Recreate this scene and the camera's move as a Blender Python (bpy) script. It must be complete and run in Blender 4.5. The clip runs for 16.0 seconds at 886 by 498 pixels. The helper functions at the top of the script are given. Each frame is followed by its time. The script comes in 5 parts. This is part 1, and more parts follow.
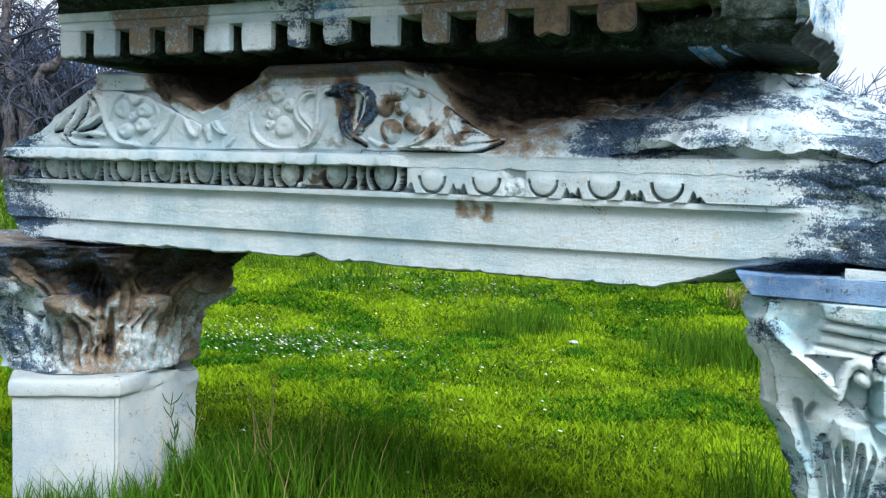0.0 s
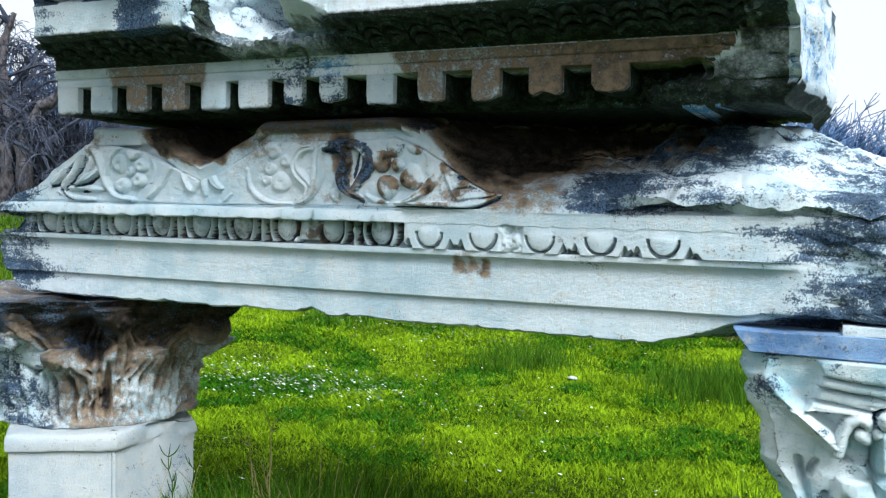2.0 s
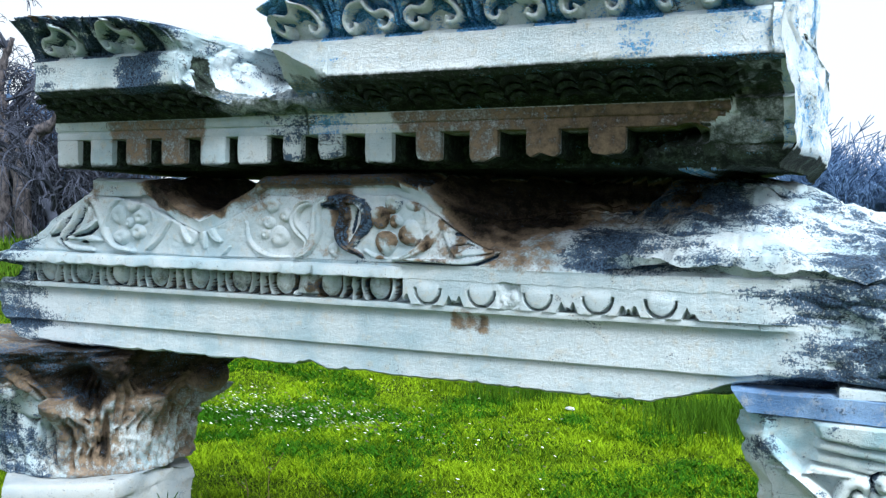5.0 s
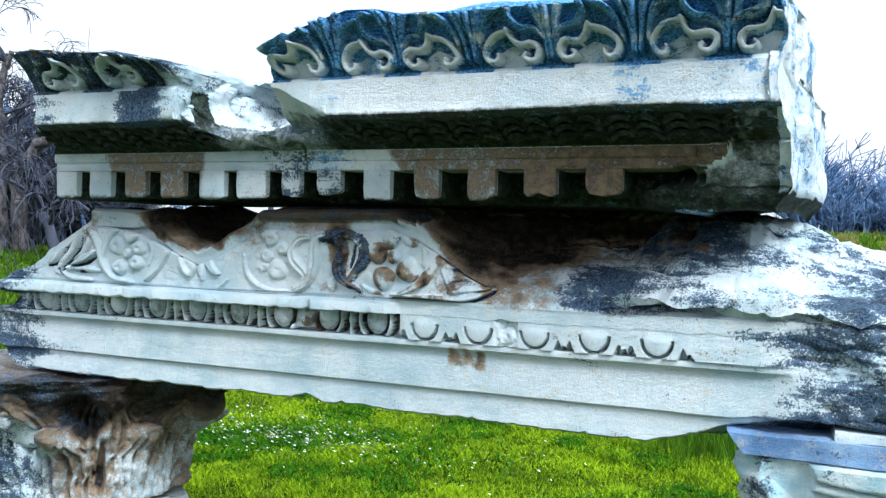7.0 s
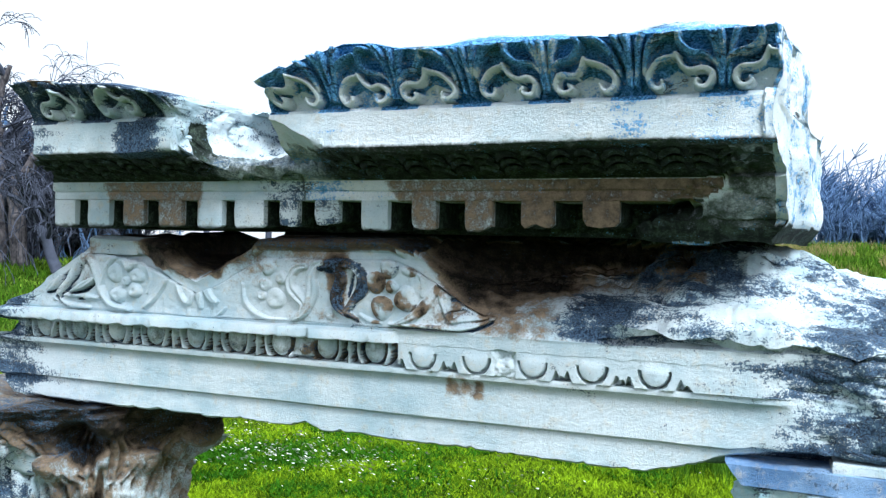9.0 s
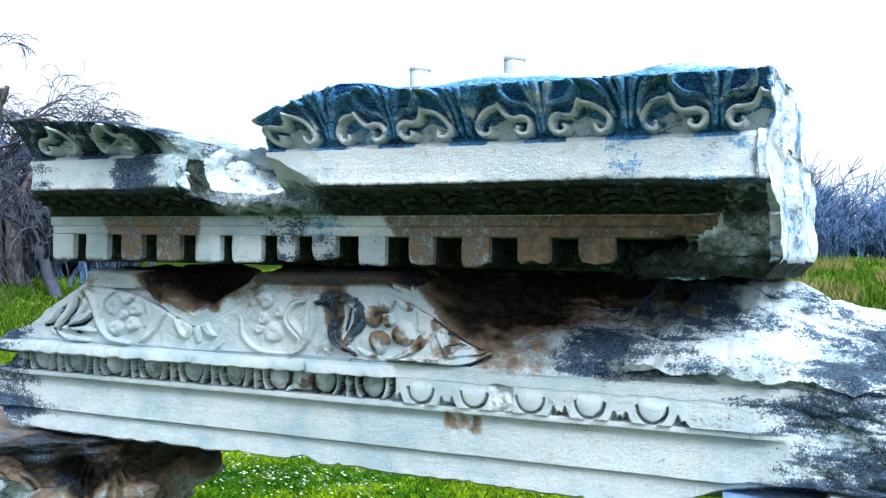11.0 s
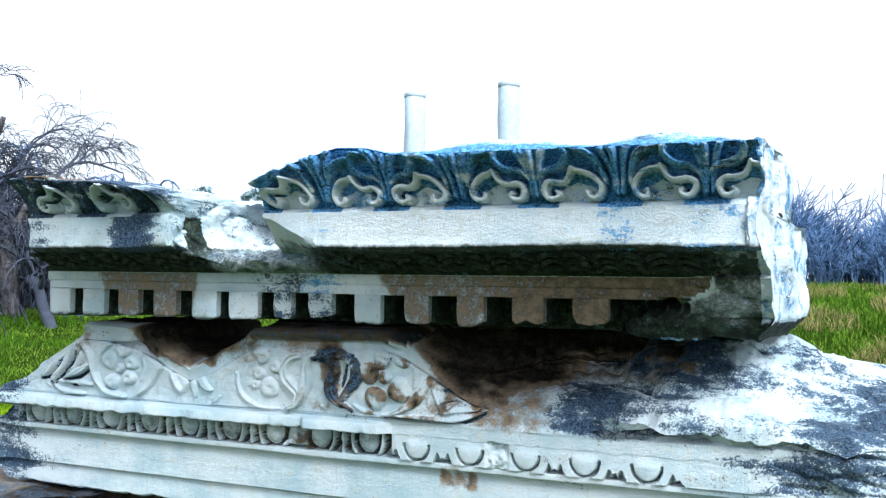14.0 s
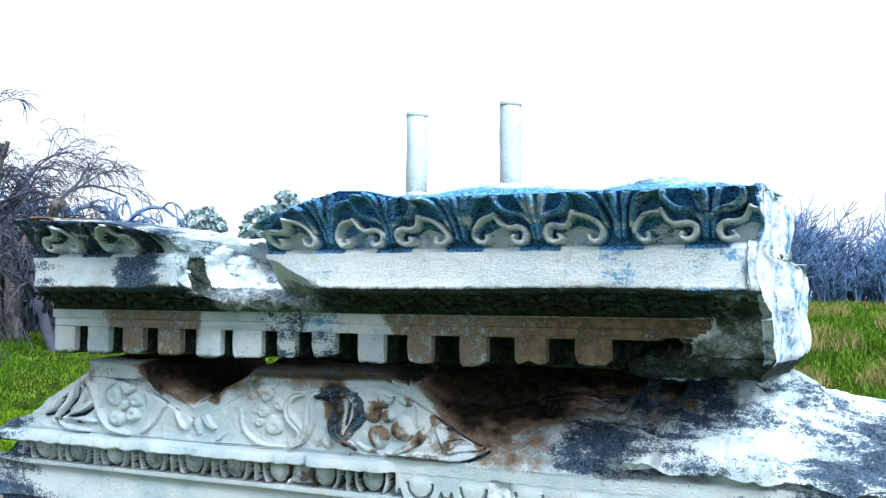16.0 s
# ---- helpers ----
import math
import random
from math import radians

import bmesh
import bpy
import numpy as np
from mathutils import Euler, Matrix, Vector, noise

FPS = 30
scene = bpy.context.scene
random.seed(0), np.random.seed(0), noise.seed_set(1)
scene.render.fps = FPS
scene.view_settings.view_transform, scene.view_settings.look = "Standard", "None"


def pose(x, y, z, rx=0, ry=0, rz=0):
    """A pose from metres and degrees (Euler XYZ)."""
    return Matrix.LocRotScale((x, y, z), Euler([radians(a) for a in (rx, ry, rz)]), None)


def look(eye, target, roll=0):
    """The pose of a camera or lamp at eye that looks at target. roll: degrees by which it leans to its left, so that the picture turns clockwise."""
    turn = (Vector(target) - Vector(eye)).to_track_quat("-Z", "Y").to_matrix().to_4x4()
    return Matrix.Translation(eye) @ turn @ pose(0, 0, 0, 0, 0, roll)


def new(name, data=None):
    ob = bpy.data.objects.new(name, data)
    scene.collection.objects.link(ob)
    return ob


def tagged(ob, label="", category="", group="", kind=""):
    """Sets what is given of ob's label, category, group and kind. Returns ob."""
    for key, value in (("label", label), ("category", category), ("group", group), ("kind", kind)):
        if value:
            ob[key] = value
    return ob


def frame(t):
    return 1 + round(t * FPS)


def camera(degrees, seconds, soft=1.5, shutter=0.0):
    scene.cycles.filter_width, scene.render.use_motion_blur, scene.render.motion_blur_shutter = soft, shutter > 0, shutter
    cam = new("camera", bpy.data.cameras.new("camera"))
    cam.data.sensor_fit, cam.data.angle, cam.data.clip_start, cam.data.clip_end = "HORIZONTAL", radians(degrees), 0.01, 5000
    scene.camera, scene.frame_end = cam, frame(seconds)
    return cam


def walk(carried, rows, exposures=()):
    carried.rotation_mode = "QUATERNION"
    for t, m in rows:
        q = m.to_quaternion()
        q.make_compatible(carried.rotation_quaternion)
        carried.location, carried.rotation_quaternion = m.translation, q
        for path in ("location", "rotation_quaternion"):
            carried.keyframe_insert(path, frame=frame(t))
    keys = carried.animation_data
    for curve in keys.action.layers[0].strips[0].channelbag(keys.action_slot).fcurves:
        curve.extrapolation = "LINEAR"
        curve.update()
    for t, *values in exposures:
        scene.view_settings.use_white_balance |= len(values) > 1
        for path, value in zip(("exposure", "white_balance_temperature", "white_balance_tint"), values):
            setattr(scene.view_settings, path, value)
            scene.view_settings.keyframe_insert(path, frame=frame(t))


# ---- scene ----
cam = camera(52.8, 16.0, 1.3)
PATH = [
    (0, (0.038, 0.014, 1.395), (-0.772, 1.836, 1.242), 1.8),
    (0.5, (0.036, 0.014, 1.42), (-0.772, 1.838, 1.287), 1.8),
    (1, (0.035, 0.015, 1.441), (-0.773, 1.841, 1.319), 1.7),
    (1.5, (0.033, 0.016, 1.466), (-0.774, 1.843, 1.358), 1.5),
    (2, (0.033, 0.016, 1.489), (-0.774, 1.844, 1.395), 1.2),
    (2.5, (0.034, 0.014, 1.51), (-0.772, 1.842, 1.418), 0.9),
    (3, (0.031, 0.013, 1.533), (-0.773, 1.842, 1.446), 0.9),
    (3.5, (0.031, 0.011, 1.556), (-0.774, 1.841, 1.485), 1.1),
    (4, (0.029, 0.009, 1.578), (-0.775, 1.839, 1.514), 0.9),
    (6.5, (0.03, -0.003, 1.68), (-0.766, 1.832, 1.64), 1.6),
    (7, (0.03, -0.004, 1.701), (-0.766, 1.83, 1.669), 1.5),
    (7.5, (0.029, -0.005, 1.719), (-0.766, 1.83, 1.696), 1.5),
    (8, (0.029, -0.007, 1.737), (-0.766, 1.829, 1.722), 1.5),
    (8.5, (0.029, -0.01, 1.755), (-0.764, 1.826, 1.746), 1.2),
    (9, (0.032, -0.009, 1.77), (-0.761, 1.827, 1.757), 1.3),
    (11.5, (0.039, -0.023, 1.856), (-0.749, 1.815, 1.879), 0.9),
    (12, (0.041, -0.024, 1.875), (-0.747, 1.814, 1.899), 0.9),
    (12.5, (0.043, -0.031, 1.893), (-0.743, 1.808, 1.933), 0.9),
    (13, (0.043, -0.038, 1.913), (-0.74, 1.802, 1.969), 0.9),
    (13.5, (0.045, -0.044, 1.935), (-0.735, 1.796, 2.0), 0.7),
    (14, (0.048, -0.047, 1.952), (-0.731, 1.793, 2.02), 0.7),
    (14.5, (0.051, -0.052, 1.97), (-0.728, 1.788, 2.044), 0.6),
    (15, (0.055, -0.053, 1.983), (-0.727, 1.785, 2.077), 0.5),
    (15.5, (0.055, -0.06, 2.006), (-0.729, 1.777, 2.11), 0.5),
    (16, (0.056, -0.065, 2.022), (-0.729, 1.772, 2.129), 0.4),
]
walk(cam, [(t, look(eye, target, roll)) for t, eye, target, roll in PATH], [(0, 0.61, 5700, 6), (4, 0.67, 5650, 6), (9, 0.79, 5550, 6), (16, 0.84, 5600, 6)])

# ---- light ----
world = bpy.data.worlds.new("overcast_sky")
scene.world = world
world.use_nodes = True
wt = world.node_tree
sky = wt.nodes.new("ShaderNodeTexSky")
sky.sky_type = "NISHITA"
sky.sun_disc = False
sky.sun_elevation, sky.sun_rotation = radians(45), radians(128)
sky.dust_density, sky.air_density = 4.0, 1.0
veil = wt.nodes.new("ShaderNodeMix")
veil.data_type = "RGBA"
veil.inputs[0].default_value = 0.72
veil.inputs[7].default_value = (13.6, 13.2, 12.8, 1)
wt.links.new(sky.outputs[0], veil.inputs[6])
wt.links.new(veil.outputs[2], wt.nodes["Background"].inputs[0])
wt.nodes["Background"].inputs[1].default_value = 0.066
sun = new("sun", bpy.data.lights.new("sun", "SUN"))
sun.data.energy, sun.data.angle, sun.data.color = 2.9, radians(26), (1.0, 0.97, 0.90)
sun.matrix_world = look((9.5, -7.5, 12), (0, 0, 0))


# ---- small tools ----
def lerp(a, b, t):
    return a + (b - a) * t


def clamp(v, a=0.0, b=1.0):
    return a if v < a else b if v > b else v


def smooth(a, b, v):
    t = clamp((v - a) / (b - a))
    return t * t * (3 - 2 * t)


def curve(keys, v):
    """Straight lines through keys (v, value)."""
    return float(np.interp(v, [k[0] for k in keys], [k[1] for k in keys]))


def fbm(x, y, z, f, octaves=4):
    return noise.fractal(Vector((x * f, y * f, z * f)), 1.0, 2.0, octaves)


def within(v, a, b, soft):
    return smooth(a - soft, a + soft, v) * (1 - smooth(b - soft, b + soft, v))


def near_line(x, z, a, b):
    """Distance from a line piece in the face, and the share along it."""
    dx, dz = b[0] - a[0], b[1] - a[1]
    t = clamp(((x - a[0]) * dx + (z - a[1]) * dz) / (dx * dx + dz * dz))
    return math.hypot(x - a[0] - dx * t, z - a[1] - dz * t), t


def groove(d, w):
    return math.exp(-(d / w) ** 2)


def near_path(x, z, keys):
    return min(near_line(x, z, p, q)[0] for p, q in zip(keys, keys[1:]))


# ---- materials ----
def material(name):
    m = bpy.data.materials.new(name)
    m.use_nodes = True
    nt = m.node_tree
    return m, nt, nt.nodes["Principled BSDF"]


def calc(nt, operation, a, b=None, c=None):
    n = nt.nodes.new("ShaderNodeMath")
    n.operation = operation
    for i, v in enumerate((a, b, c)):
        if v is None:
            continue
        if isinstance(v, (int, float)):
            n.inputs[i].default_value = v
        else:
            nt.links.new(v, n.inputs[i])
    return n.outputs[0]


def blend(nt, fac, a, b):
    n = nt.nodes.new("ShaderNodeMix")
    n.data_type = "RGBA"
    for i, v in ((0, fac), (6, a), (7, b)):
        if isinstance(v, (int, float)):
            n.inputs[i].default_value = v
        elif isinstance(v, tuple):
            n.inputs[i].default_value = (*v, 1)
        else:
            nt.links.new(v, n.inputs[i])
    return n.outputs[2]


def ramp(nt, v, a, b):
    n = nt.nodes.new("ShaderNodeMapRange")
    n.interpolation_type = "SMOOTHSTEP"
    n.inputs["From Min"].default_value, n.inputs["From Max"].default_value = a, b
    nt.links.new(v, n.inputs["Value"])
    return n.outputs[0]


def noisy(nt, pos, scale, detail=6.0, rough=0.6, stretch=None):
    if stretch:
        mp = nt.nodes.new("ShaderNodeMapping")
        mp.inputs["Scale"].default_value = stretch
        nt.links.new(pos, mp.inputs["Vector"])
        pos = mp.outputs[0]
    n = nt.nodes.new("ShaderNodeTexNoise")
    n.inputs["Scale"].default_value, n.inputs["Detail"].default_value, n.inputs["Roughness"].default_value = scale, detail, rough
    nt.links.new(pos, n.inputs["Vector"])
    return n.outputs["Fac"]


def marble(name, light=(0.71, 0.77, 0.81), cool=(0.48, 0.60, 0.67), relief=0.75, lichen=((0.009, 0.018, 0.040), (0.085, 0.14, 0.22))):
    """Weathered white marble; the vertex attribute holds black lichen, brown crust, green algal film and painted shade.
    """
    m, nt, bsdf = material(name)
    pos = nt.nodes.new("ShaderNodeNewGeometry").outputs["Position"]
    big, mid, fine = noisy(nt, pos, 5, 5), noisy(nt, pos, 30, 8, 0.68), noisy(nt, pos, 150, 6, 0.7)
    layer = noisy(nt, pos, 13, 9, 0.72, (0.45, 1.0, 2.4))
    grain = noisy(nt, pos, 420, 3, 0.6)
    col = blend(nt, ramp(nt, big, 0.35, 0.68), light, cool)
    col = blend(nt, calc(nt, "MULTIPLY", ramp(nt, mid, 0.5, 0.72), 0.5), col, (0.62, 0.57, 0.47))
    col = blend(nt, calc(nt, "MULTIPLY", ramp(nt, fine, 0.55, 0.70), 0.45), col, (0.20, 0.28, 0.34))
    col = blend(nt, calc(nt, "MULTIPLY", ramp(nt, grain, 0.5, 0.68), 0.25), col, (0.30, 0.36, 0.38))
    st = nt.nodes.new("ShaderNodeAttribute")
    st.attribute_name = "stain_shade"
    sep = nt.nodes.new("ShaderNodeSeparateColor")
    nt.links.new(st.outputs["Color"], sep.inputs[0])
    wob = calc(nt, "ADD", calc(nt, "MULTIPLY_ADD", mid, 1.3, -0.65), calc(nt, "MULTIPLY_ADD", fine, 2.1, -1.05))
    wob = calc(nt, "ADD", wob, calc(nt, "MULTIPLY_ADD", layer, 1.9, -0.95))
    soft = calc(nt, "ADD", calc(nt, "MULTIPLY_ADD", mid, 0.9, -0.45), calc(nt, "MULTIPLY_ADD", fine, 0.5, -0.25))
    tan = blend(nt, ramp(nt, mid, 0.36, 0.66), (0.10, 0.075, 0.054), (0.30, 0.225, 0.155))
    # brown crust; its deepest tone also stands in for black shade in gaps
    crust = blend(nt, ramp(nt, calc(nt, "ADD", sep.outputs[1], soft), 0.65, 1.05), tan, blend(nt, ramp(nt, layer, 0.4, 0.7), (0.004, 0.0035, 0.003), (0.040, 0.029, 0.022)))
    brown = ramp(nt, calc(nt, "ADD", sep.outputs[1], soft), 0.22, 0.6)
    col = blend(nt, brown, col, crust)
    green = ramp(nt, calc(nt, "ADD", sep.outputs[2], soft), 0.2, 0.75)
    # green growth, darkened so that undersides and gaps look shaded
    algae_shade = blend(nt, ramp(nt, calc(nt, "ADD", mid, calc(nt, "MULTIPLY_ADD", fine, 0.6, -0.3)), 0.42, 0.72), (0.008, 0.014, 0.011), (0.065, 0.095, 0.070))
    col = blend(nt, green, col, algae_shade)
    dark = ramp(nt, calc(nt, "ADD", sep.outputs[0], wob), 0.40, 0.74)
    col = blend(nt, dark, col, blend(nt, ramp(nt, fine, 0.40, 0.60), *lichen))
    # hairline cracks
    vein = calc(nt, "ABSOLUTE", calc(nt, "SUBTRACT", noisy(nt, pos, 3.2, 5, 0.6, (0.8, 1.0, 2.2)), 0.5))
    crack = calc(nt, "MULTIPLY", calc(nt, "SUBTRACT", 1.0, ramp(nt, vein, 0.0, 0.007)), ramp(nt, calc(nt, "ADD", sep.outputs[0], calc(nt, "MULTIPLY_ADD", big, 1.2, -0.6)), 0.34, 0.6))
    col = blend(nt, calc(nt, "MULTIPLY", crack, 0.85), col, (0.02, 0.022, 0.03))
    nt.links.new(col, bsdf.inputs["Base Color"])
    bsdf.inputs["Roughness"].default_value = 0.82
    bsdf.inputs["Specular IOR Level"].default_value = 0.25
    h = calc(nt, "ADD", calc(nt, "MULTIPLY", mid, 0.6), calc(nt, "MULTIPLY", fine, 0.4))
    h = calc(nt, "SUBTRACT", h, calc(nt, "MULTIPLY", dark, 0.18))
    h = calc(nt, "SUBTRACT", h, calc(nt, "MULTIPLY", crack, 0.6))
    h = calc(nt, "ADD", h, calc(nt, "MULTIPLY", layer, 0.35))
    b = nt.nodes.new("ShaderNodeBump")
    b.inputs["Strength"].default_value, b.inputs["Distance"].default_value = relief, 0.012
    nt.links.new(h, b.inputs["Height"])
    nt.links.new(b.outputs[0], bsdf.inputs["Normal"])
    return m


def simple(name, a, b, scale, rough=0.9, vary=0.0, stretch=None, sheen=0.2):
    """Two-tone rough material; vary shifts each separate piece of the mesh."""
    m, nt, bsdf = material(name)
    geo = nt.nodes.new("ShaderNodeNewGeometry")
    f = ramp(nt, noisy(nt, geo.outputs["Position"], scale, 6, 0.65, stretch), 0.3, 0.7)
    if vary:
        f = calc(nt, "ADD", calc(nt, "MULTIPLY", f, 1 - vary), calc(nt, "MULTIPLY", geo.outputs["Random Per Island"], vary))
    nt.links.new(blend(nt, f, a, b), bsdf.inputs["Base Color"])
    bsdf.inputs["Roughness"].default_value = rough
    bsdf.inputs["Specular IOR Level"].default_value = sheen
    return m


MARBLE = marble("weathered_marble")
ROUGH = marble("broken_marble", light=(0.66, 0.73, 0.77), cool=(0.43, 0.56, 0.63), relief=0.7)
CORNICE = marble("lichened_marble", relief=1.0, light=(0.84, 0.89, 0.93), cool=(0.66, 0.77, 0.84), lichen=((0.022, 0.115, 0.31), (0.21, 0.50, 0.86)))
PALE = marble("pale_carving", light=(0.72, 0.74, 0.72), cool=(0.52, 0.58, 0.60), relief=0.7)
PATINA = marble("blue_green_marble", light=(0.74, 0.82, 0.84), cool=(0.34, 0.54, 0.62), relief=0.8)
FAR = marble("sunlit_marble", light=(0.62, 0.72, 0.80), cool=(0.48, 0.60, 0.72), relief=0.3)
PLINTH = marble("pedestal_marble", light=(0.52, 0.55, 0.56), cool=(0.38, 0.44, 0.49), relief=0.6)
SLATE = marble("blue_grey_marble", light=(0.28, 0.42, 0.64), cool=(0.10, 0.20, 0.40), relief=0.9)
SOIL = simple("grassy_soil", (0.012, 0.022, 0.004), (0.045, 0.080, 0.008), 9.0, sheen=0.0)
BLADE = simple("grass_blades", (0.016, 0.065, 0.002), (0.38, 0.57, 0.006), 1.3, 0.75, 0.55, sheen=0.06)
BANK = simple("bank_grass_blades", (0.025, 0.075, 0.006), (0.20, 0.32, 0.03), 1.1, 0.75, 0.55, sheen=0.06)
CLOVER = simple("clover_leaves", (0.008, 0.045, 0.002), (0.06, 0.19, 0.006), 5.0, 0.7, 0.6, sheen=0.03)
RANK = simple("tall_grass_blades", (0.02, 0.06, 0.004), (0.10, 0.22, 0.01), 3.0, 0.7, 0.7, sheen=0.06)
STRAW = simple("dry_grass", (0.16, 0.14, 0.05), (0.42, 0.34, 0.15), 2.0, 0.8, 0.6)
PETAL = simple("daisy_petals", (0.75, 0.75, 0.70), (0.85, 0.85, 0.82), 30, 0.7)
BARK = simple("grey_brown_bark", (0.005, 0.006, 0.010), (0.11, 0.125, 0.18), 9, 0.9, 0.75)
TRUNK = simple("pale_peeling_bark", (0.02, 0.02, 0.026), (0.20, 0.18, 0.19), 14, 0.9, stretch=(1, 1, 0.5))
TWIG = simple("blue_grey_twigs", (0.035, 0.075, 0.17), (0.19, 0.31, 0.54), 4, 0.9, 0.6)
# distance haze is mixed into this pale blue-grey leaf colour
HAZY_LEAF = simple("hazy_evergreen_leaves", (0.14, 0.22, 0.25), (0.34, 0.45, 0.48), 3, 0.8, 0.6)


# ---- mesh tools ----
def thing(name, label, category, place=(0, 0, 0), group=""):
    ob = new(name)
    ob.location = place
    return tagged(ob, label, category, group)


def mesh_of(name, verts, faces, mat, stain_shade=None, sharp=40):
    me = bpy.data.meshes.new(name)
    me.from_pydata([tuple(v) for v in verts], [], faces)
    me.materials.append(mat)
    if stain_shade:
        data = np.ones((len(verts), 4), np.float32)
        data[:, :3] = [stain_shade(*v) for v in verts]
        me.attributes.new("stain_shade", "FLOAT_COLOR", "POINT").data.foreach_set("color", data.ravel())
    me.polygons.foreach_set("use_smooth", [True] * len(me.polygons))
    if sharp:
        me.set_sharp_from_angle(angle=radians(sharp))
    me.update()
    return me


def part(name, me, parent, label=""):
    ob = new(name, me)
    ob.parent = parent
    ob.matrix_parent_inverse = parent.matrix_basis.inverted() if parent.parent is None else Matrix()
    return tagged(ob, label)


def grid_faces(n, m, wrap=False):
    """Faces of n rows of m points; wrap closes each row."""
    out = []
    for i in range(n - 1):
        for j in range(m if wrap else m - 1):
            k = (j + 1) % m
            out.append((i * m + j, i * m + k, (i + 1) * m + k, (i + 1) * m + j))
    return out


def roughen(verts, faces, amount, bedded=True):
    """Moves points along their normals by layered noise; amount(x, y, z) in metres. bedded: flattened in layers."""
    v = np.array(verts, float)
    nrm = np.zeros_like(v)
    for f in faces:
        a, b, c, d = v[f[0]], v[f[1]], v[f[2]], v[f[-1]]
        k = np.cross(c - a, d - b) if len(f) == 4 else np.cross(b - a, c - a)
        for i in f[:4]:
            nrm[i] += k
    ln = np.linalg.norm(nrm, axis=1)
    ln[ln == 0] = 1
    nrm /= ln[:, None]
    q = 1.7 if bedded else 1.0
    for i, (x, y, z) in enumerate(v.copy()):
        a = amount(x, y, z)
        if a:
            zz = z * q
            h = 0.75 * fbm(x, y, zz, 3.0, 3) + 0.14 * fbm(x + 9, y, zz, 11.0, 3) + 0.09 * fbm(x, y + 5, zz, 40.0, 3)
            if a > 0.02 and bedded:
                # split along the bedding
                h -= 0.30 * (1 - min(1, abs(fbm(x * 0.45 + 0.5 * z, y, zz * 1.2 + 0.25 * x, 3.6, 2)) * 9))
            v[i] += nrm[i] * a * h
    return v.tolist()


def sweep(name, xs, profile, mat, parent, stain_shade, amount=None, label="", core=None, end=None):
    """A block whose closed section profile(x) (points x, y, z) runs along xs, with closed ends."""
    rows = [profile(x) for x in xs]
    m = len(rows[0])
    for at in (0,) if end else (0, -1):
        # inner rings carry the end faces
        r = np.array(rows[at])
        mid = r.mean(axis=0)
        if core:
            mid[1:] = core
        for f in (0.97, 0.9, 0.8, 0.65, 0.5, 0.35, 0.2):
            ring_in = [tuple(p) for p in mid * (1 - f) + r * f]
            rows = [ring_in] + rows if at == 0 else rows + [ring_in]
    verts = [p for r in rows for p in r]
    faces = [tuple(reversed(f)) for f in grid_faces(len(rows), m, True)]
    if amount:
        verts = roughen(verts, faces, amount)
    if end:
        ev, ef = end()
        o = len(verts)
        verts += ev
        faces += [tuple(k + o for k in f) for f in ef]
    for i, flip in ((0, False), (len(rows) - 1, True))[:1 if end else 2]:
        ring = [i * m + j for j in range(m)]
        c = np.mean([verts[k] for k in ring], axis=0)
        verts.append(tuple(c))
        k = len(verts) - 1
        for j in range(m):
            a, b = ring[j], ring[(j + 1) % m]
            faces.append((b, a, k) if flip else (a, b, k))
    return part(name, mesh_of(name, verts, faces, mat, stain_shade), parent, label)


def tube_data(points, radii, sides=6, flat=1.0, normal=(0, -1, 0)):
    """Points and faces of a tapered tube; flat squeezes it along normal."""
    pts = [Vector(p) for p in points]
    nv = Vector(normal)
    verts, n = [], len(pts)
    for i, p in enumerate(pts):
        d = (pts[min(i + 1, n - 1)] - pts[max(i - 1, 0)])
        d = d.normalized() if d.length > 1e-9 else Vector((0, 0, 1))
        s = d.cross(nv)
        s = s.normalized() if s.length > 1e-6 else d.orthogonal().normalized()
        u = s.cross(d)
        for k in range(sides):
            a = 2 * math.pi * k / sides
            verts.append(tuple(p + (s * math.cos(a) + u * math.sin(a) * flat) * radii[i]))
    faces = grid_faces(n, sides, True)
    faces += [tuple(range(sides))[::-1], tuple((n - 1) * sides + k for k in range(sides))]
    return verts, faces


def joined(pieces):
    verts, faces = [], []
    for v, f in pieces:
        o = len(verts)
        verts += v
        faces += [tuple(i + o for i in q) for q in f]
    return verts, faces


def bowed(keys, n=14):
    """A smooth line of n points through keys."""
    k = [Vector(p) for p in keys]
    out = []
    for i in range(n):
        t = i / (n - 1) * (len(k) - 1)
        j = min(int(t), len(k) - 2)
        f = t - j
        p0, p1, p2, p3 = k[max(j - 1, 0)], k[j], k[j + 1], k[min(j + 2, len(k) - 1)]
        out.append(0.5 * (2 * p1 + (p2 - p0) * f + (2 * p0 - 5 * p1 + 4 * p2 - p3) * f * f + (3 * p1 - p0 - 3 * p2 + p3) * f ** 3))
    return out


def lump_data(c, r, n=8, m=6):
    """A rounded lump (half sunk carvings, petals): centre, three radii."""
    verts = []
    for i in range(m + 1):
        a = math.pi * i / m
        for k in range(n):
            b = 2 * math.pi * k / n
            verts.append((c[0] + r[0] * math.sin(a) * math.cos(b), c[1] + r[1] * math.cos(a) * -1, c[2] + r[2] * math.sin(a) * math.sin(b)))
    return verts, grid_faces(m + 1, n, True)


# ---- weathering and painted shade of the entablature ----
SCROLLS = [-1.433, -1.222, -0.998, -0.776, -0.551, -0.328]


def scroll_offset(x):
    """How far x lies from the middle of the nearest scroll pair of the cyma."""
    near = min(SCROLLS + [-2.375, -2.135, -0.106], key=lambda q: abs(q - x))
    return x - near


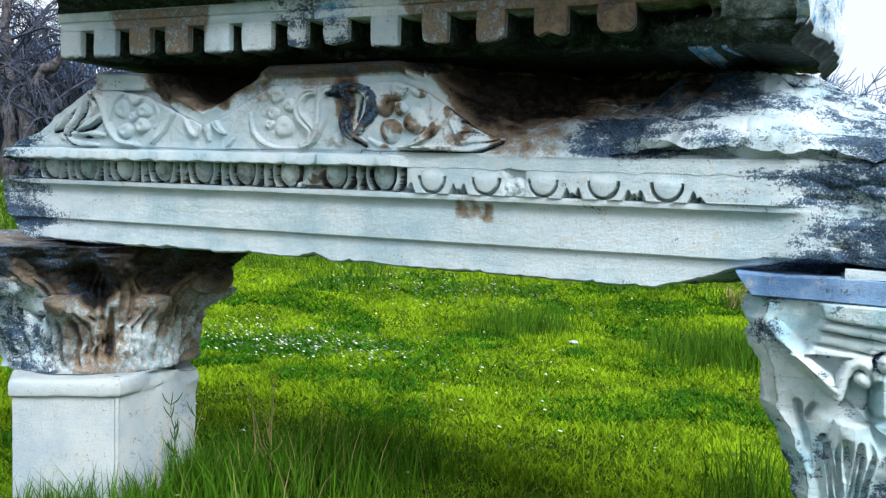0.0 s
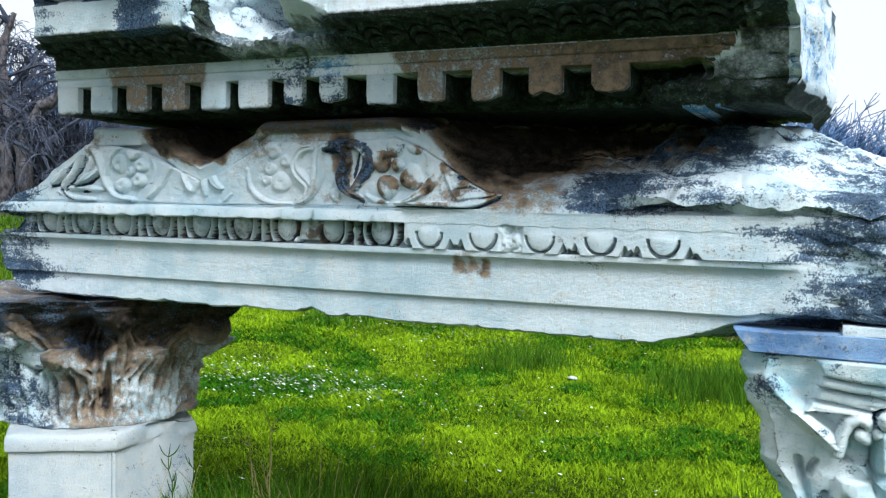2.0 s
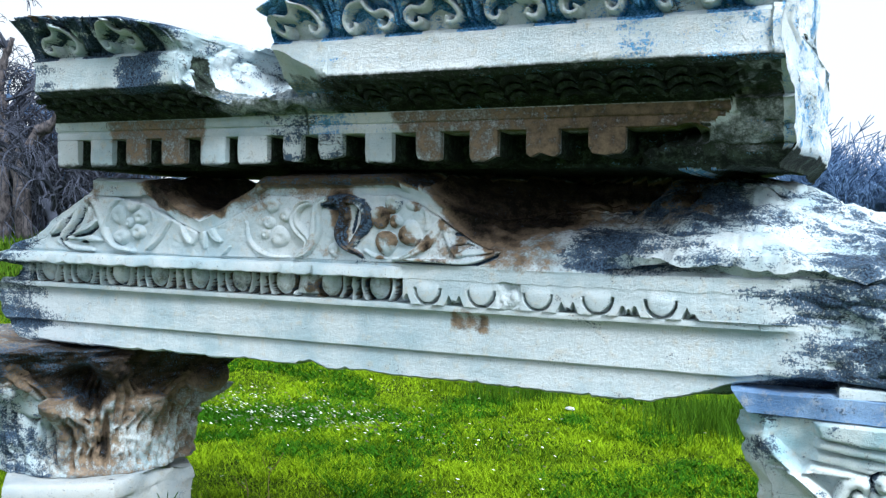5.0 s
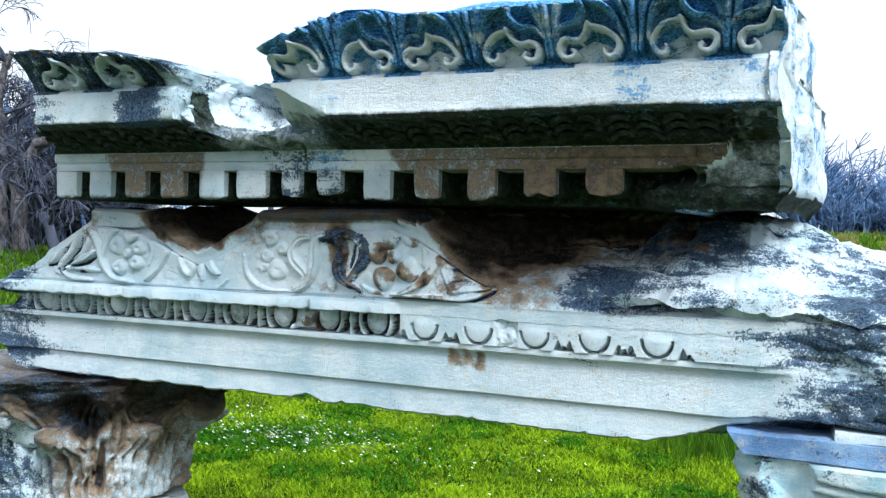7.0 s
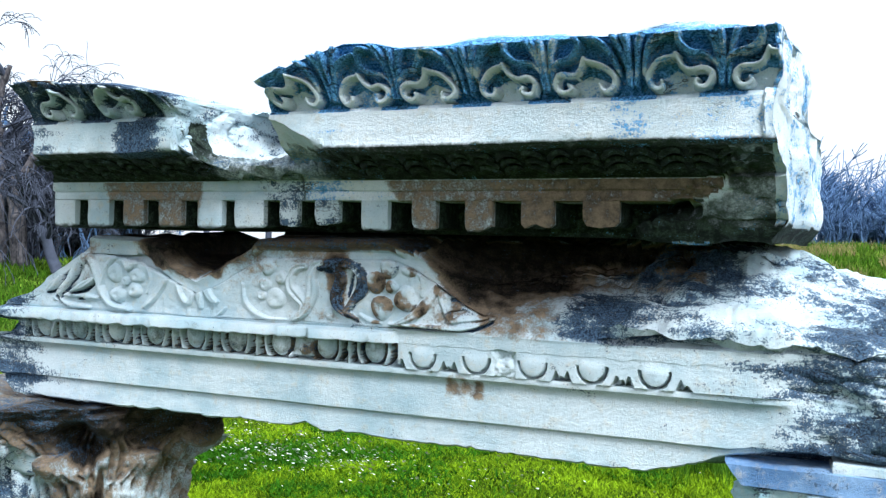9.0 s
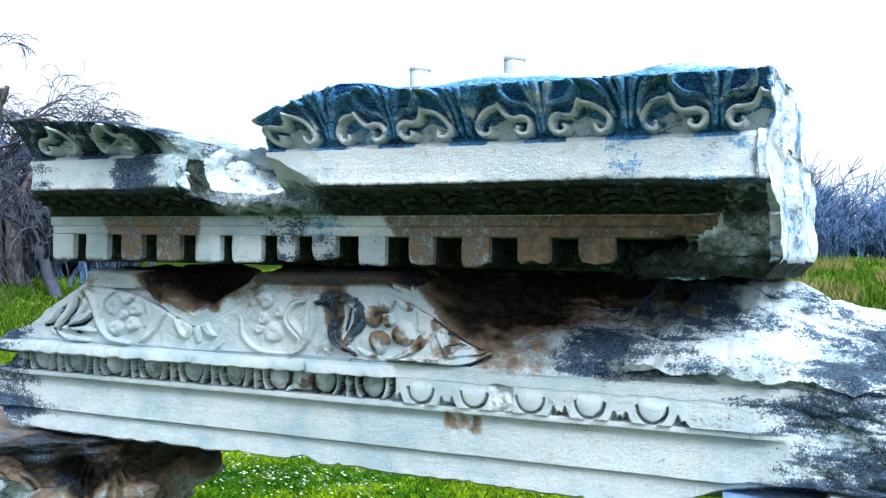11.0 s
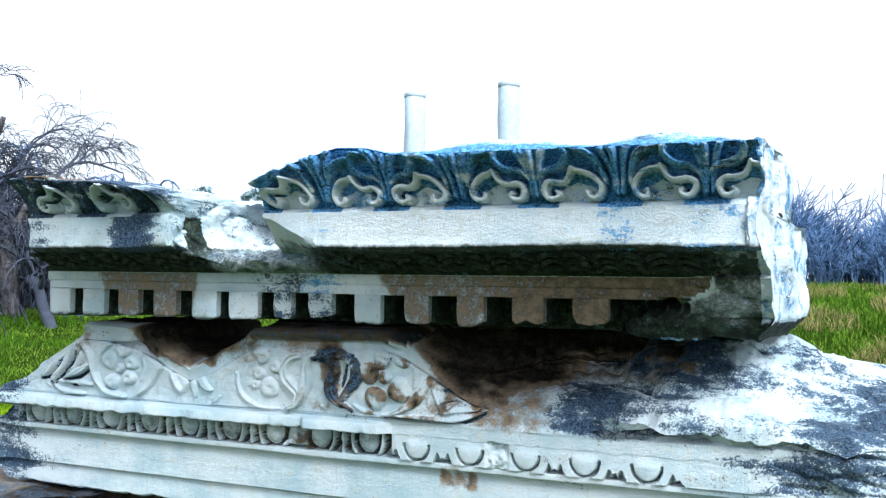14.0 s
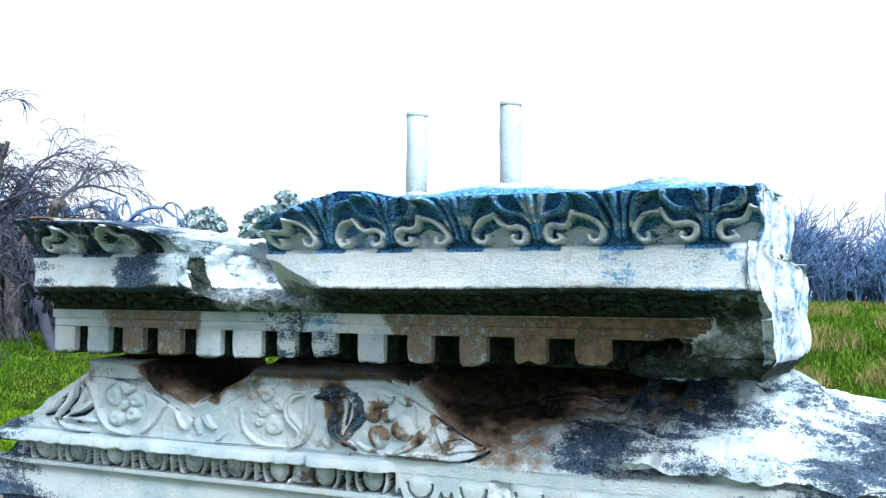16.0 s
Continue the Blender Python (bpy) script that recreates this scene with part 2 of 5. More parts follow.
def stain_shade(x, y, z):
    n = fbm(x, y, z, 3.5)
    n2 = fbm(x + 7, y, z, 9.0, 3)
    dark, brown, green = 0.03 + 0.12 * n, 0.0, 0.0
    if z > 1.785:
        side = x > -0.10 and y > (2.25 if z > 2.15 else 2.32)
        right = x > -1.555
        if side and y > 2.2 and z > 1.84:
            dark = 0.36 + 0.6 * fbm(x * 2, y * 2, z * 0.7, 9.0, 3)
            brown = 0.25 * n2
        elif y > (2.235 if right else 2.42) and z > (2.27 if right else 2.05):
            dark = 0.24 + 0.3 * n2
        elif z > 2.15:
            dark = 1.25 + 0.2 * n2 if right else 1.15 + 0.3 * n
            du, s = scroll_offset(x), (z - 2.158) / 0.145
            dark = lerp(dark, 0.22, smooth(0.062, 0.048, abs(du)) * smooth(0.56, 0.40, s + 2.0 * abs(du)))
            if not right:
                dark = lerp(lerp(dark, 0.30 + 0.8 * n2, smooth(-2.04, -1.96, x)), 0.30 + 0.5 * n2, smooth(2.258, 2.272, z))
            if not right and z > 2.266 - 0.06 * smooth(-2.2, -1.95, x):
                brown = 0.8 * within(x, -2.47, -2.36, 0.03)
                dark = lerp(dark, 0.2, brown)
        elif z > 2.03 and y < 2.36:
            dark = 0.06 + 0.14 * n + 0.9 * within(x, -2.16, -1.98, 0.05) + 0.35 * smooth(-2.38, -2.48, x) + 0.3 * within(x, -1.95, -1.85, 0.05) + 0.45 * within(x, -0.50, -0.40, 0.03) + 0.28 * within(x, -0.27, 0, 0.05)
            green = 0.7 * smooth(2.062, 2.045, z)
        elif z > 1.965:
            # underside of the overhang: green growth with its shade painted in
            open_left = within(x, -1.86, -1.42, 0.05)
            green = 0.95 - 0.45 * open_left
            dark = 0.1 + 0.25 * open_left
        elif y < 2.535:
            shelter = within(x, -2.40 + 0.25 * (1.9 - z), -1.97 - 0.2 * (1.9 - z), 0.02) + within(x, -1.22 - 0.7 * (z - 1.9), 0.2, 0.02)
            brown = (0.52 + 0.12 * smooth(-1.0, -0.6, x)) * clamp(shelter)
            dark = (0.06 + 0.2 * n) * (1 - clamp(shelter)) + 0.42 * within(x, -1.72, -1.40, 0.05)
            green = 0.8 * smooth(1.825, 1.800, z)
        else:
            # gaps behind the dentils: their shade painted as dark green
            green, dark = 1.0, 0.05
        # bed of the block: forced to the dark green that stands for its shade
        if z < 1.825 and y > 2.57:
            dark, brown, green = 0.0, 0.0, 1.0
        xb = -0.46 + (z - 1.82) * 1.55 + 0.10 * n2
        if x > xb and z < 2.03 and not side and not (z < 1.825 and y > 2.57):
            rim = within(x, xb, xb + 0.03, 0.01)
            green, brown = 0.72 + 0.45 * n - 0.25 * rim, 0.0
            dark = 0.02 + 0.3 * n2 + 0.1 * smooth(1.9, 1.8, z) - 0.2 * rim
    else:
        dark += 0.62 * smooth(-2.80, -3.02, x) + 0.12 * within(z, 1.5, 1.9, 0.05) * smooth(-2.62, -2.72, x)
        dark += 0.35 * smooth(-2.5, -3.0, x) * within(z, 1.16, 1.24, 0.02)
        brown = 0.25 * (0.6 + 2.6 * n) * within(z, 1.48, 1.78, 0.02) * smooth(-0.8, -1.2, x) * (1 - 0.8 * smooth(-2.60, -2.70, x))
        brown += 0.95 * within(x, -2.36, -1.93, 0.06) * smooth(1.585, 1.635, z - 0.32 * abs(x + 2.1) + 0.05 * n2)
        if z > 1.735 and -1.9 < x < -1.2:
            brown, dark = 0.85, 0.42
        # brown crust, deepened upward for the shade under the cornice
        brown += (0.45 + 0.55 * smooth(1.53, 1.64, z + 0.1 * n2)) * smooth(-1.15, -1.05, x + 0.9 * (z - 1.62)) * smooth(-0.66, -0.84, x + 0.5 * (z - 1.6)) * smooth(1.43, 1.50, z)
        brown += 0.8 * within(x, -1.54, -1.47, 0.025) * within(z, 1.58, 1.73, 0.03)
        dark += 0.45 * within(x, -1.46, -1.34, 0.03) * within(z, 1.475, 1.50, 0.02)
        rise = smooth(-0.80, -0.62, x)
        dark += rise * lerp(0.2, 1.0, max(smooth(1.42, 1.52, z), smooth(-0.35, -0.1, x))) * (0.22 + 0.24 * smooth(1.47, 1.60, z) + 0.7 * fbm(x * 0.6 + 0.5 * z, y, z * 2.2 - 0.3 * x, 5.0, 4))
        # rock right under the cornice: lichen tone raised to paint the gap's shade
        dark += 0.9 * within(x, -0.66, -0.24, 0.06) * smooth(1.60, 1.66, z - 0.03)
        brown += 0.5 * within(x, -0.80, -0.35, 0.1) * smooth(1.58, 1.64, z)
        dark += 0.50 * smooth(-0.20, 0.06, x - 0.35 * (z - 1.3)) * smooth(1.72, 1.5, z)
        dark -= 0.16 * within(x, -0.24, 0.0, 0.06) * within(z, 1.48, 1.72, 0.03)
        dark += 0.36 * within(x, -0.76, -0.26, 0.05) * within(z, 1.485, 1.62, 0.02)
        green += 0.26 * within(x, -0.70, -0.25, 0.06) * within(z, 1.485, 1.60, 0.02)
        brown += 0.55 * within(x, -1.12, -0.98, 0.03) * within(z, 1.27, 1.34, 0.015) * (0.5 + n2 * 2)
        # gap under the cornice and the notch: their shade painted near black
        if z > 1.52 and y > 2.68:
            f = smooth(2.675 if x < -1.6 else 2.72, 2.76 if x < -1.6 else 2.86, y + 0.10 * n2) * smooth(-0.26, -0.46, x + 0.25 * n + 0.15 * n2) * smooth(1.60 if x > -1.4 else 1.55, 1.70 if x > -1.4 else 1.62, z + 0.04 * n2)
            brown, dark = max(brown, f * (1.5 if x < -1.2 or z > 1.70 else 0.8)), lerp(dark, 0.10, f)
        if y > 2.75 and z < 1.12:
            dark, green = 0.6, 0.4
    return clamp(dark), clamp(brown), clamp(green)


# ---- lower block: architrave with frieze in one stone ----
LEFT_END = [(1.09, -3.02), (1.12, -3.10), (1.19, -3.13), (1.21, -3.16), (1.33, -3.17), (1.40, -3.10), (1.47, -3.07), (1.50, -3.03), (1.53, -2.93), (1.69, -2.66), (1.75, -2.60), (1.80, -2.585)]
FRIEZE_TOP = [(-3.2, 1.77), (-2.5, 1.76), (-2.36, 1.735), (-2.28, 1.70), (-2.09, 1.618), (-2.0, 1.655), (-1.88, 1.725), (-1.80, 1.772), (-1.30, 1.778), (-1.21, 1.745), (-1.11, 1.67), (-0.95, 1.565), (-0.80, 1.53), (-0.6, 1.52), (0.6, 1.52)]
UNDER = [(-3.2, 1.10), (-1.72, 1.10), (-1.66, 1.118), (-1.60, 1.10), (-1.4, 1.097), (-0.46, 1.088), (-0.38, 1.11), (-0.24, 1.16), (-0.10, 1.188), (0.1, 1.196), (0.6, 1.19)]
LEDGE = [(-3.2, 1.0), (-1.71, 1.0), (-1.685, 0.1), (-1.61, 0.1), (-1.59, 1.0), (-1.305, 1.0), (-1.29, 0.0), (0.6, 0.0)]


def broken_back(x):
    """Height and depth of the broken rear of the stone."""
    zr = curve([(-1.2, 1.70), (-0.9, 1.66), (-0.6, 1.66), (-0.35, 1.765), (-0.15, 1.755), (0.0, 1.68), (0.15, 1.63), (0.6, 1.62)], x)
    return zr, curve([(-1.2, 0.30), (-0.8, 0.42), (-0.45, 0.42), (-0.2, 0.35), (0.05, 0.55), (0.6, 0.60)], x)


def frieze_line(x, n=44):
    """The frieze face from the ledge up, worn back where it is broken: (y, z)."""
    top, broke = curve(FRIEZE_TOP, x), smooth(-1.22, -0.80, x)
    zr, back = broken_back(x)
    lip = 0.045 * smooth(-0.62, -0.5, x) * (1 - 0.5 * smooth(0.0, 0.2, x))
    out = []
    for i in range(n):
        s = (i + 1) / n
        a = (2.641 - (0.012 * s if s <= 0.90 else 0.0), lerp(1.479, top - 0.045, s))
        yy = 2.650 + back * s ** 1.35 - (lip * (1 - s) ** 0.7 if s > 0.10 else 0.0)
        yy += 0.06 * smooth(-0.64, -0.55, x) * smooth(0.10, 0.05, s)
        b = (yy, lerp(1.479, zr, s ** 0.85))
        out.append((lerp(a[0], b[0], broke), lerp(a[1], b[1], broke)))
    return out


def frieze_sunk(x, s):
    """Where the carved panel takes the place of the plain face; s runs up the face."""
    reach = lerp(0.86, 0.30, smooth(-1.16, -0.96, x))
    return smooth(-3.14, -3.06, x) * (1 - smooth(-0.97, -0.93, x)) * smooth(0.0, 0.07, s) * (1 - smooth(reach, reach + 0.09, s))


def lower_section(x):
    under, top, ledge = curve(UNDER, x), curve(FRIEZE_TOP, x), curve(LEDGE, x)
    broke = smooth(-1.22, -0.80, x)
    under += 0.008 * fbm(x, 0, 0, 8, 3) + 0.010 * max(0.0, fbm(x, 2, 0, 22, 3) - 0.1)
    p = [(3.35, 1.105), (3.0, 1.10), (2.86, lerp(1.10, under, 0.25)), (2.76, under), (2.712, under + 0.004), (2.705, under + 0.010)]
    lowtop = max(1.188, under + 0.02)
    p += [(2.705, lerp(under + 0.012, lowtop, f)) for f in (0.3, 0.6, 0.85, 0.98)]
    p += [(2.692, lowtop + 0.004), (2.688, lowtop + 0.008)]
    p += [(2.688, lerp(lowtop + 0.01, 1.312, f)) for f in (0.2, 0.45, 0.7, 0.92, 1.0)]
    p += [(2.684, 1.322), (2.672, 1.331), (2.661, 1.334), (2.659, 1.342), (2.661, 1.351)]
    # band behind the eggs, then the ledge under the frieze
    keep = 0.030 * ledge * (1 - 0.5 * max(0.0, fbm(x, 4, 0, 7, 4)))
    ragged = 0.007 * fbm(x, 8, 0, 16, 3)
    smear = smooth(-1.30, -1.27, x)
    gone = within(x, -0.935, -0.865, 0.008)
    for z in np.linspace(1.353, 1.434, 27):
        y0 = curve([(1.353, 2.715), (1.376, 2.730), (1.402, 2.730), (1.420, 2.730), (1.434, 2.72)], z)
        y1 = 2.650
        k = min(13, max(0, round((-0.429 - x) / 0.188)))
        u = x - (-0.429 - 0.188 * k)
        r = math.hypot(u / 0.047, (z - 1.406) / 0.053)
        if z < 1.43 and x < -0.27 and r < 0.86:
            y1 -= 0.007 * (1 - (r / 0.86) ** 2) ** 0.5 * smooth(1.43, 1.40, z)
        if z < 1.408 and x < -0.27:
            if 0.86 < r < 1.06:
                y1 += 0.045 * smooth(0.86, 0.90, r) * (1 - smooth(1.0, 1.06, r)) * smooth(1.412, 1.395, z)
            elif r >= 1.06 and not gone:
                e = 0.094 - abs(u)
                for mid, tall in ((0.018, 1.388), (0.0, 1.374)):
                    half = 0.016 * (tall - z) / (tall - 1.353)
                    y1 += 0.045 * smooth(half, half - 0.004, abs(e - mid)) * (half > 0)
        y1 += 0.02 * gone * (0.5 + fbm(x, 0, z, 20))
        p.append((lerp(y0, y1, smear), z))
    p += [(lerp(yy - keep, 2.648, smear), zz) for yy, zz in ((2.631, 1.435 + ragged), (2.627, 1.439 + ragged), (2.627, 1.466), (2.630, 1.470))]
    p.append((2.646, 1.477))
    zr, back = broken_back(x)
    line = frieze_line(x)
    p += [(y + 0.04 * smooth(0.35, 0.85, frieze_sunk(x, (i + 1) / len(line))), z) for i, (y, z) in enumerate(line)]
    crown = 0.030 * within(x, -1.84, -1.25, 0.02)
    t1 = lerp(top, zr, broke)
    yb = lerp(2.66, 2.66 + back, broke)
    p += [(yb - 0.02 - crown, t1 - 0.03 * (1 - broke)), (yb - 0.028 - crown, t1 - 0.012 * (1 - broke)), (yb - 0.01 - crown, t1), (yb + 0.04, t1 + 0.004)]
    far = lerp(curve([(-3.2, 1.77), (-2.66, 1.78), (-2.5, 1.795), (-2.4, 1.775), (-2.3, 1.70), (-1.95, 1.70), (-1.8, 1.84), (-1.25, 1.84), (-0.6, 1.84), (-0.25, 1.84), (-0.10, 1.82), (0.05, 1.70), (0.6, 1.64)], x), t1, 0.0)
    p += [(lerp(yb + 0.04, lerp(yb, 3.5, 0.35), k / 8), lerp(t1 + 0.004, lerp(t1, far, 0.75), k / 8)) for k in range(1, 8)]
    p += [(lerp(yb, 3.5, 0.35), lerp(t1, far, 0.75)), (lerp(yb, 3.5, 0.48), lerp(t1, far, 0.9)), (lerp(yb, 3.5, 0.6), far), (3.35, far - 0.02), (3.42, far - 0.12), (3.42, 1.40)]
    out = []
    for y, z in p:
        xx = x
        if x < -2.2:
            le = curve(LEFT_END, z) + 0.025 * fbm(0, y, z, 9)
            xx = lerp(le, -2.2, (x + 3.2) / 1.0)
        yy = y
        if y < 2.75 and z < 1.50:
            yy = lerp(y, 2.672 + 0.02 * fbm(x, 1, z, 4), smooth(-0.17, -0.04, x - 0.3 * (z - 1.3)) * smooth(1.19, 1.21, z))
        out.append((xx, yy, z))
    return out


def lower_rough(x, y, z):
    a = 0.004 + 0.05 * smooth(-0.14, 0.15, x + 0.25 * (z - 1.25)) * smooth(1.15, 1.2, z)
    if z > 1.48:
        a = max(a, 0.07 * smooth(-1.02, -0.78, x))
    a = max(a, 0.05 * smooth(-2.95, -3.12, x), 0.04 * (y > 2.8), 0.025 * smooth(1.60, 1.68, z) * within(x, -2.4, -1.9, 0.05))
    return a


lower = thing("architrave_block", "weathered white marble architrave with carved frieze and broken end", "architrave")
sweep("body", np.concatenate([np.linspace(-3.2, -1.3, 300), np.linspace(-1.295, -0.2, 330), np.linspace(-0.195, 0.6, 170)]), lower_section, ROUGH, lower, stain_shade, lower_rough, core=(3.0, 1.35))

# frieze carving: one height field, split into the face and its motifs
# motif, its pieces, strokes (line, three half-widths, height, furrow), rounded bosses, dirt, label
FRIEZE = [
    ("acanthus_spray", "leaflet", [([(-2.810, 1.550), (-2.763, 1.596), (-2.735, 1.664)], 0.0120, 0.0216, 0.0072, 0.020, 0.006),
      ([(-2.750, 1.543), (-2.689, 1.598), (-2.665, 1.683)], 0.0120, 0.0240, 0.0072, 0.022, 0.006),
      ([(-2.696, 1.538), (-2.627, 1.570), (-2.576, 1.602)], 0.0120, 0.0216, 0.0072, 0.022, 0.005),
      ([(-2.726, 1.535), (-2.632, 1.534), (-2.560, 1.528)], 0.0072, 0.0144, 0.0072, 0.014, 0.000),
      ([(-2.628, 1.600), (-2.611, 1.640), (-2.621, 1.680)], 0.0096, 0.0168, 0.0072, 0.018, 0.004),
      ([(-2.613, 1.711), (-2.577, 1.659), (-2.556, 1.598), (-2.537, 1.551), (-2.488, 1.505), (-2.399, 1.491)], 0.0144, 0.0144, 0.0072, 0.016, 0.000),
      ([(-2.785, 1.519), (-2.701, 1.496), (-2.602, 1.491)], 0.0072, 0.0144, 0.0072, 0.012, 0.000)],
     [], None, ""),
    ("scroll", "tendril", [([(-2.541, 1.577), (-2.528, 1.629), (-2.493, 1.674), (-2.449, 1.701), (-2.402, 1.708), (-2.371, 1.687), (-2.381, 1.659), (-2.406, 1.648)], 0.0096, 0.0108, 0.0120, 0.014, 0.000),
      ([(-2.541, 1.577), (-2.520, 1.534), (-2.474, 1.505), (-2.404, 1.498)], 0.0096, 0.0108, 0.0048, 0.012, 0.000),
      ([(-2.221, 1.611), (-2.252, 1.578), (-2.294, 1.532), (-2.330, 1.499)], 0.0072, 0.0168, 0.0048, 0.017, 0.004),
      ([(-2.321, 1.658), (-2.304, 1.610), (-2.319, 1.559)], 0.0048, 0.0096, 0.0048, 0.008, 0.000)],
     [], None, ""),
    ("rosette", "petal", [],
     [(-2.475, 1.627, 0.036, 0.036, 0.016), (-2.412, 1.669, 0.028, 0.022, 0.012), (-2.364, 1.619, 0.033, 0.026, 0.016), (-2.376, 1.565, 0.033, 0.029, 0.016), (-2.458, 1.545, 0.039, 0.029, 0.016), (-2.418, 1.598, 0.019, 0.019, 0.018)], None, ""),
    ("palmette", "leaflet", [([(-2.174, 1.622), (-2.162, 1.573), (-2.128, 1.530), (-2.100, 1.558), (-2.086, 1.604)], 0.0072, 0.0108, 0.0072, 0.011, 0.000),
      ([(-2.086, 1.592), (-2.072, 1.555), (-2.068, 1.518)], 0.0096, 0.0168, 0.0096, 0.014, 0.000),
      ([(-2.033, 1.618), (-2.042, 1.585), (-2.019, 1.553), (-1.996, 1.540)], 0.0096, 0.0168, 0.0072, 0.014, 0.003),
      ([(-2.053, 1.610), (-2.028, 1.627), (-2.005, 1.611)], 0.0072, 0.0096, 0.0048, 0.012, 0.000),
      ([(-1.958, 1.519), (-1.977, 1.502), (-1.994, 1.491)], 0.0048, 0.0072, 0.0024, 0.008, 0.000)],
     [], None, ""),
    ("scroll", "tendril", [([(-1.884, 1.607), (-1.875, 1.551), (-1.838, 1.512), (-1.780, 1.491), (-1.707, 1.490)], 0.0072, 0.0096, 0.0048, 0.008, 0.000),
      ([(-1.621, 1.681), (-1.655, 1.673), (-1.679, 1.641), (-1.678, 1.604), (-1.652, 1.575), (-1.629, 1.549), (-1.641, 1.517), (-1.673, 1.494)], 0.0120, 0.0216, 0.0072, 0.019, 0.008),
      ([(-1.549, 1.695), (-1.583, 1.682), (-1.595, 1.643), (-1.594, 1.597), (-1.604, 1.558), (-1.628, 1.518), (-1.664, 1.496)], 0.0120, 0.0240, 0.0072, 0.021, 0.007)],
     [], None, ""),
    ("rosette", "petal", [],
     [(-1.744, 1.562, 0.039, 0.036, 0.016), (-1.721, 1.636, 0.025, 0.024, 0.016), (-1.791, 1.610, 0.025, 0.022, 0.012), (-1.774, 1.672, 0.028, 0.029, 0.011), (-1.804, 1.571, 0.019, 0.017, 0.010), (-1.527, 1.522, 0.022, 0.024, 0.010)], None, ""),
    ("acanthus_leaf", "leaflet", [([(-1.560, 1.679), (-1.503, 1.694), (-1.411, 1.686)], 0.0144, 0.0216, 0.0120, 0.018, 0.004),
      ([(-1.498, 1.688), (-1.479, 1.641), (-1.495, 1.592), (-1.490, 1.554), (-1.463, 1.529), (-1.419, 1.508)], 0.0192, 0.0240, 0.0072, 0.022, 0.006),
      ([(-1.433, 1.686), (-1.400, 1.660), (-1.398, 1.615), (-1.425, 1.576), (-1.457, 1.533)], 0.0168, 0.0240, 0.0096, 0.022, 0.006)],
     [], (0.75, 0.95), "carved leaf under black crust"),
    ("scroll", "tendril", [([(-1.212, 1.724), (-1.186, 1.686), (-1.177, 1.641), (-1.180, 1.600)], 0.0096, 0.0120, 0.0096, 0.011, 0.000),
      ([(-1.122, 1.635), (-1.147, 1.605), (-1.178, 1.556), (-1.216, 1.525), (-1.267, 1.502)], 0.0120, 0.0192, 0.0072, 0.016, 0.004),
      ([(-1.406, 1.524), (-1.372, 1.506), (-1.329, 1.499)], 0.0048, 0.0096, 0.0048, 0.008, 0.000)],
     [], (0.05, 0.36), ""),
    ("rosette", "petal", [],
     [(-1.299, 1.683, 0.033, 0.036, 0.012), (-1.348, 1.635, 0.039, 0.038, 0.016), (-1.289, 1.622, 0.022, 0.022, 0.019), (-1.238, 1.583, 0.041, 0.043, 0.016), (-1.326, 1.552, 0.041, 0.041, 0.016), (-1.223, 1.682, 0.030, 0.026, 0.008)], (0.06, 0.40), "rosette with brown crust in its petals"),
    ("acanthus_spray", "leaflet", [([(-1.105, 1.643), (-1.118, 1.606), (-1.102, 1.561), (-1.081, 1.520)], 0.0096, 0.0168, 0.0072, 0.016, 0.004),
      ([(-1.109, 1.595), (-1.059, 1.608), (-1.002, 1.589), (-0.966, 1.551), (-0.950, 1.528)], 0.0072, 0.0168, 0.0072, 0.020, 0.000),
      ([(-1.092, 1.556), (-1.040, 1.573), (-0.985, 1.543)], 0.0096, 0.0216, 0.0072, 0.018, 0.005),
      ([(-1.300, 1.499), (-1.156, 1.497), (-1.053, 1.496), (-0.980, 1.514), (-0.950, 1.530)], 0.0048, 0.0096, 0.0048, 0.012, 0.000),
      ([(-1.077, 1.517), (-1.029, 1.534), (-0.977, 1.532)], 0.0072, 0.0168, 0.0072, 0.018, 0.000)],
     [], (0.12, 0.22), ""),
]
FURROWS = [
    ([(-2.712, 1.695), (-2.725, 1.615), (-2.762, 1.556), (-2.828, 1.538)], 0.0048, 0.0096, 0.0048, 0.020, 0.000),
    ([(-2.639, 1.697), (-2.660, 1.617), (-2.723, 1.548), (-2.750, 1.525)], 0.0048, 0.0096, 0.0048, 0.020, 0.000),
    ([(-2.607, 1.671), (-2.628, 1.600)], 0.0048, 0.0072, 0.0024, 0.020, 0.000),
    ([(-2.575, 1.584), (-2.632, 1.552), (-2.702, 1.540)], 0.0048, 0.0096, 0.0048, 0.020, 0.000),
    ([(-2.667, 1.520), (-2.626, 1.523)], 0.0048, 0.0072, 0.0048, 0.020, 0.000),
    ([(-2.780, 1.529), (-2.704, 1.482), (-2.578, 1.479)], 0.0048, 0.0072, 0.0048, 0.014, 0.000),
    ([(-1.435, 1.671), (-1.448, 1.613), (-1.456, 1.582)], 0.0048, 0.0096, 0.0048, 0.012, 0.000),
    ([(-1.299, 1.484), (-1.156, 1.484), (-1.053, 1.480), (-0.976, 1.504), (-0.946, 1.523)], 0.0048, 0.0072, 0.0048, 0.020, 0.000),
    ([(-1.095, 1.585), (-1.050, 1.580), (-0.991, 1.564)], 0.0048, 0.0096, 0.0048, 0.016, 0.000),
    ([(-1.454, 1.522), (-1.419, 1.500)], 0.0048, 0.0072, 0.0048, 0.014, 0.000),
    ([(-1.555, 1.671), (-1.515, 1.661)], 0.0048, 0.0096, 0.0048, 0.016, 0.000)]


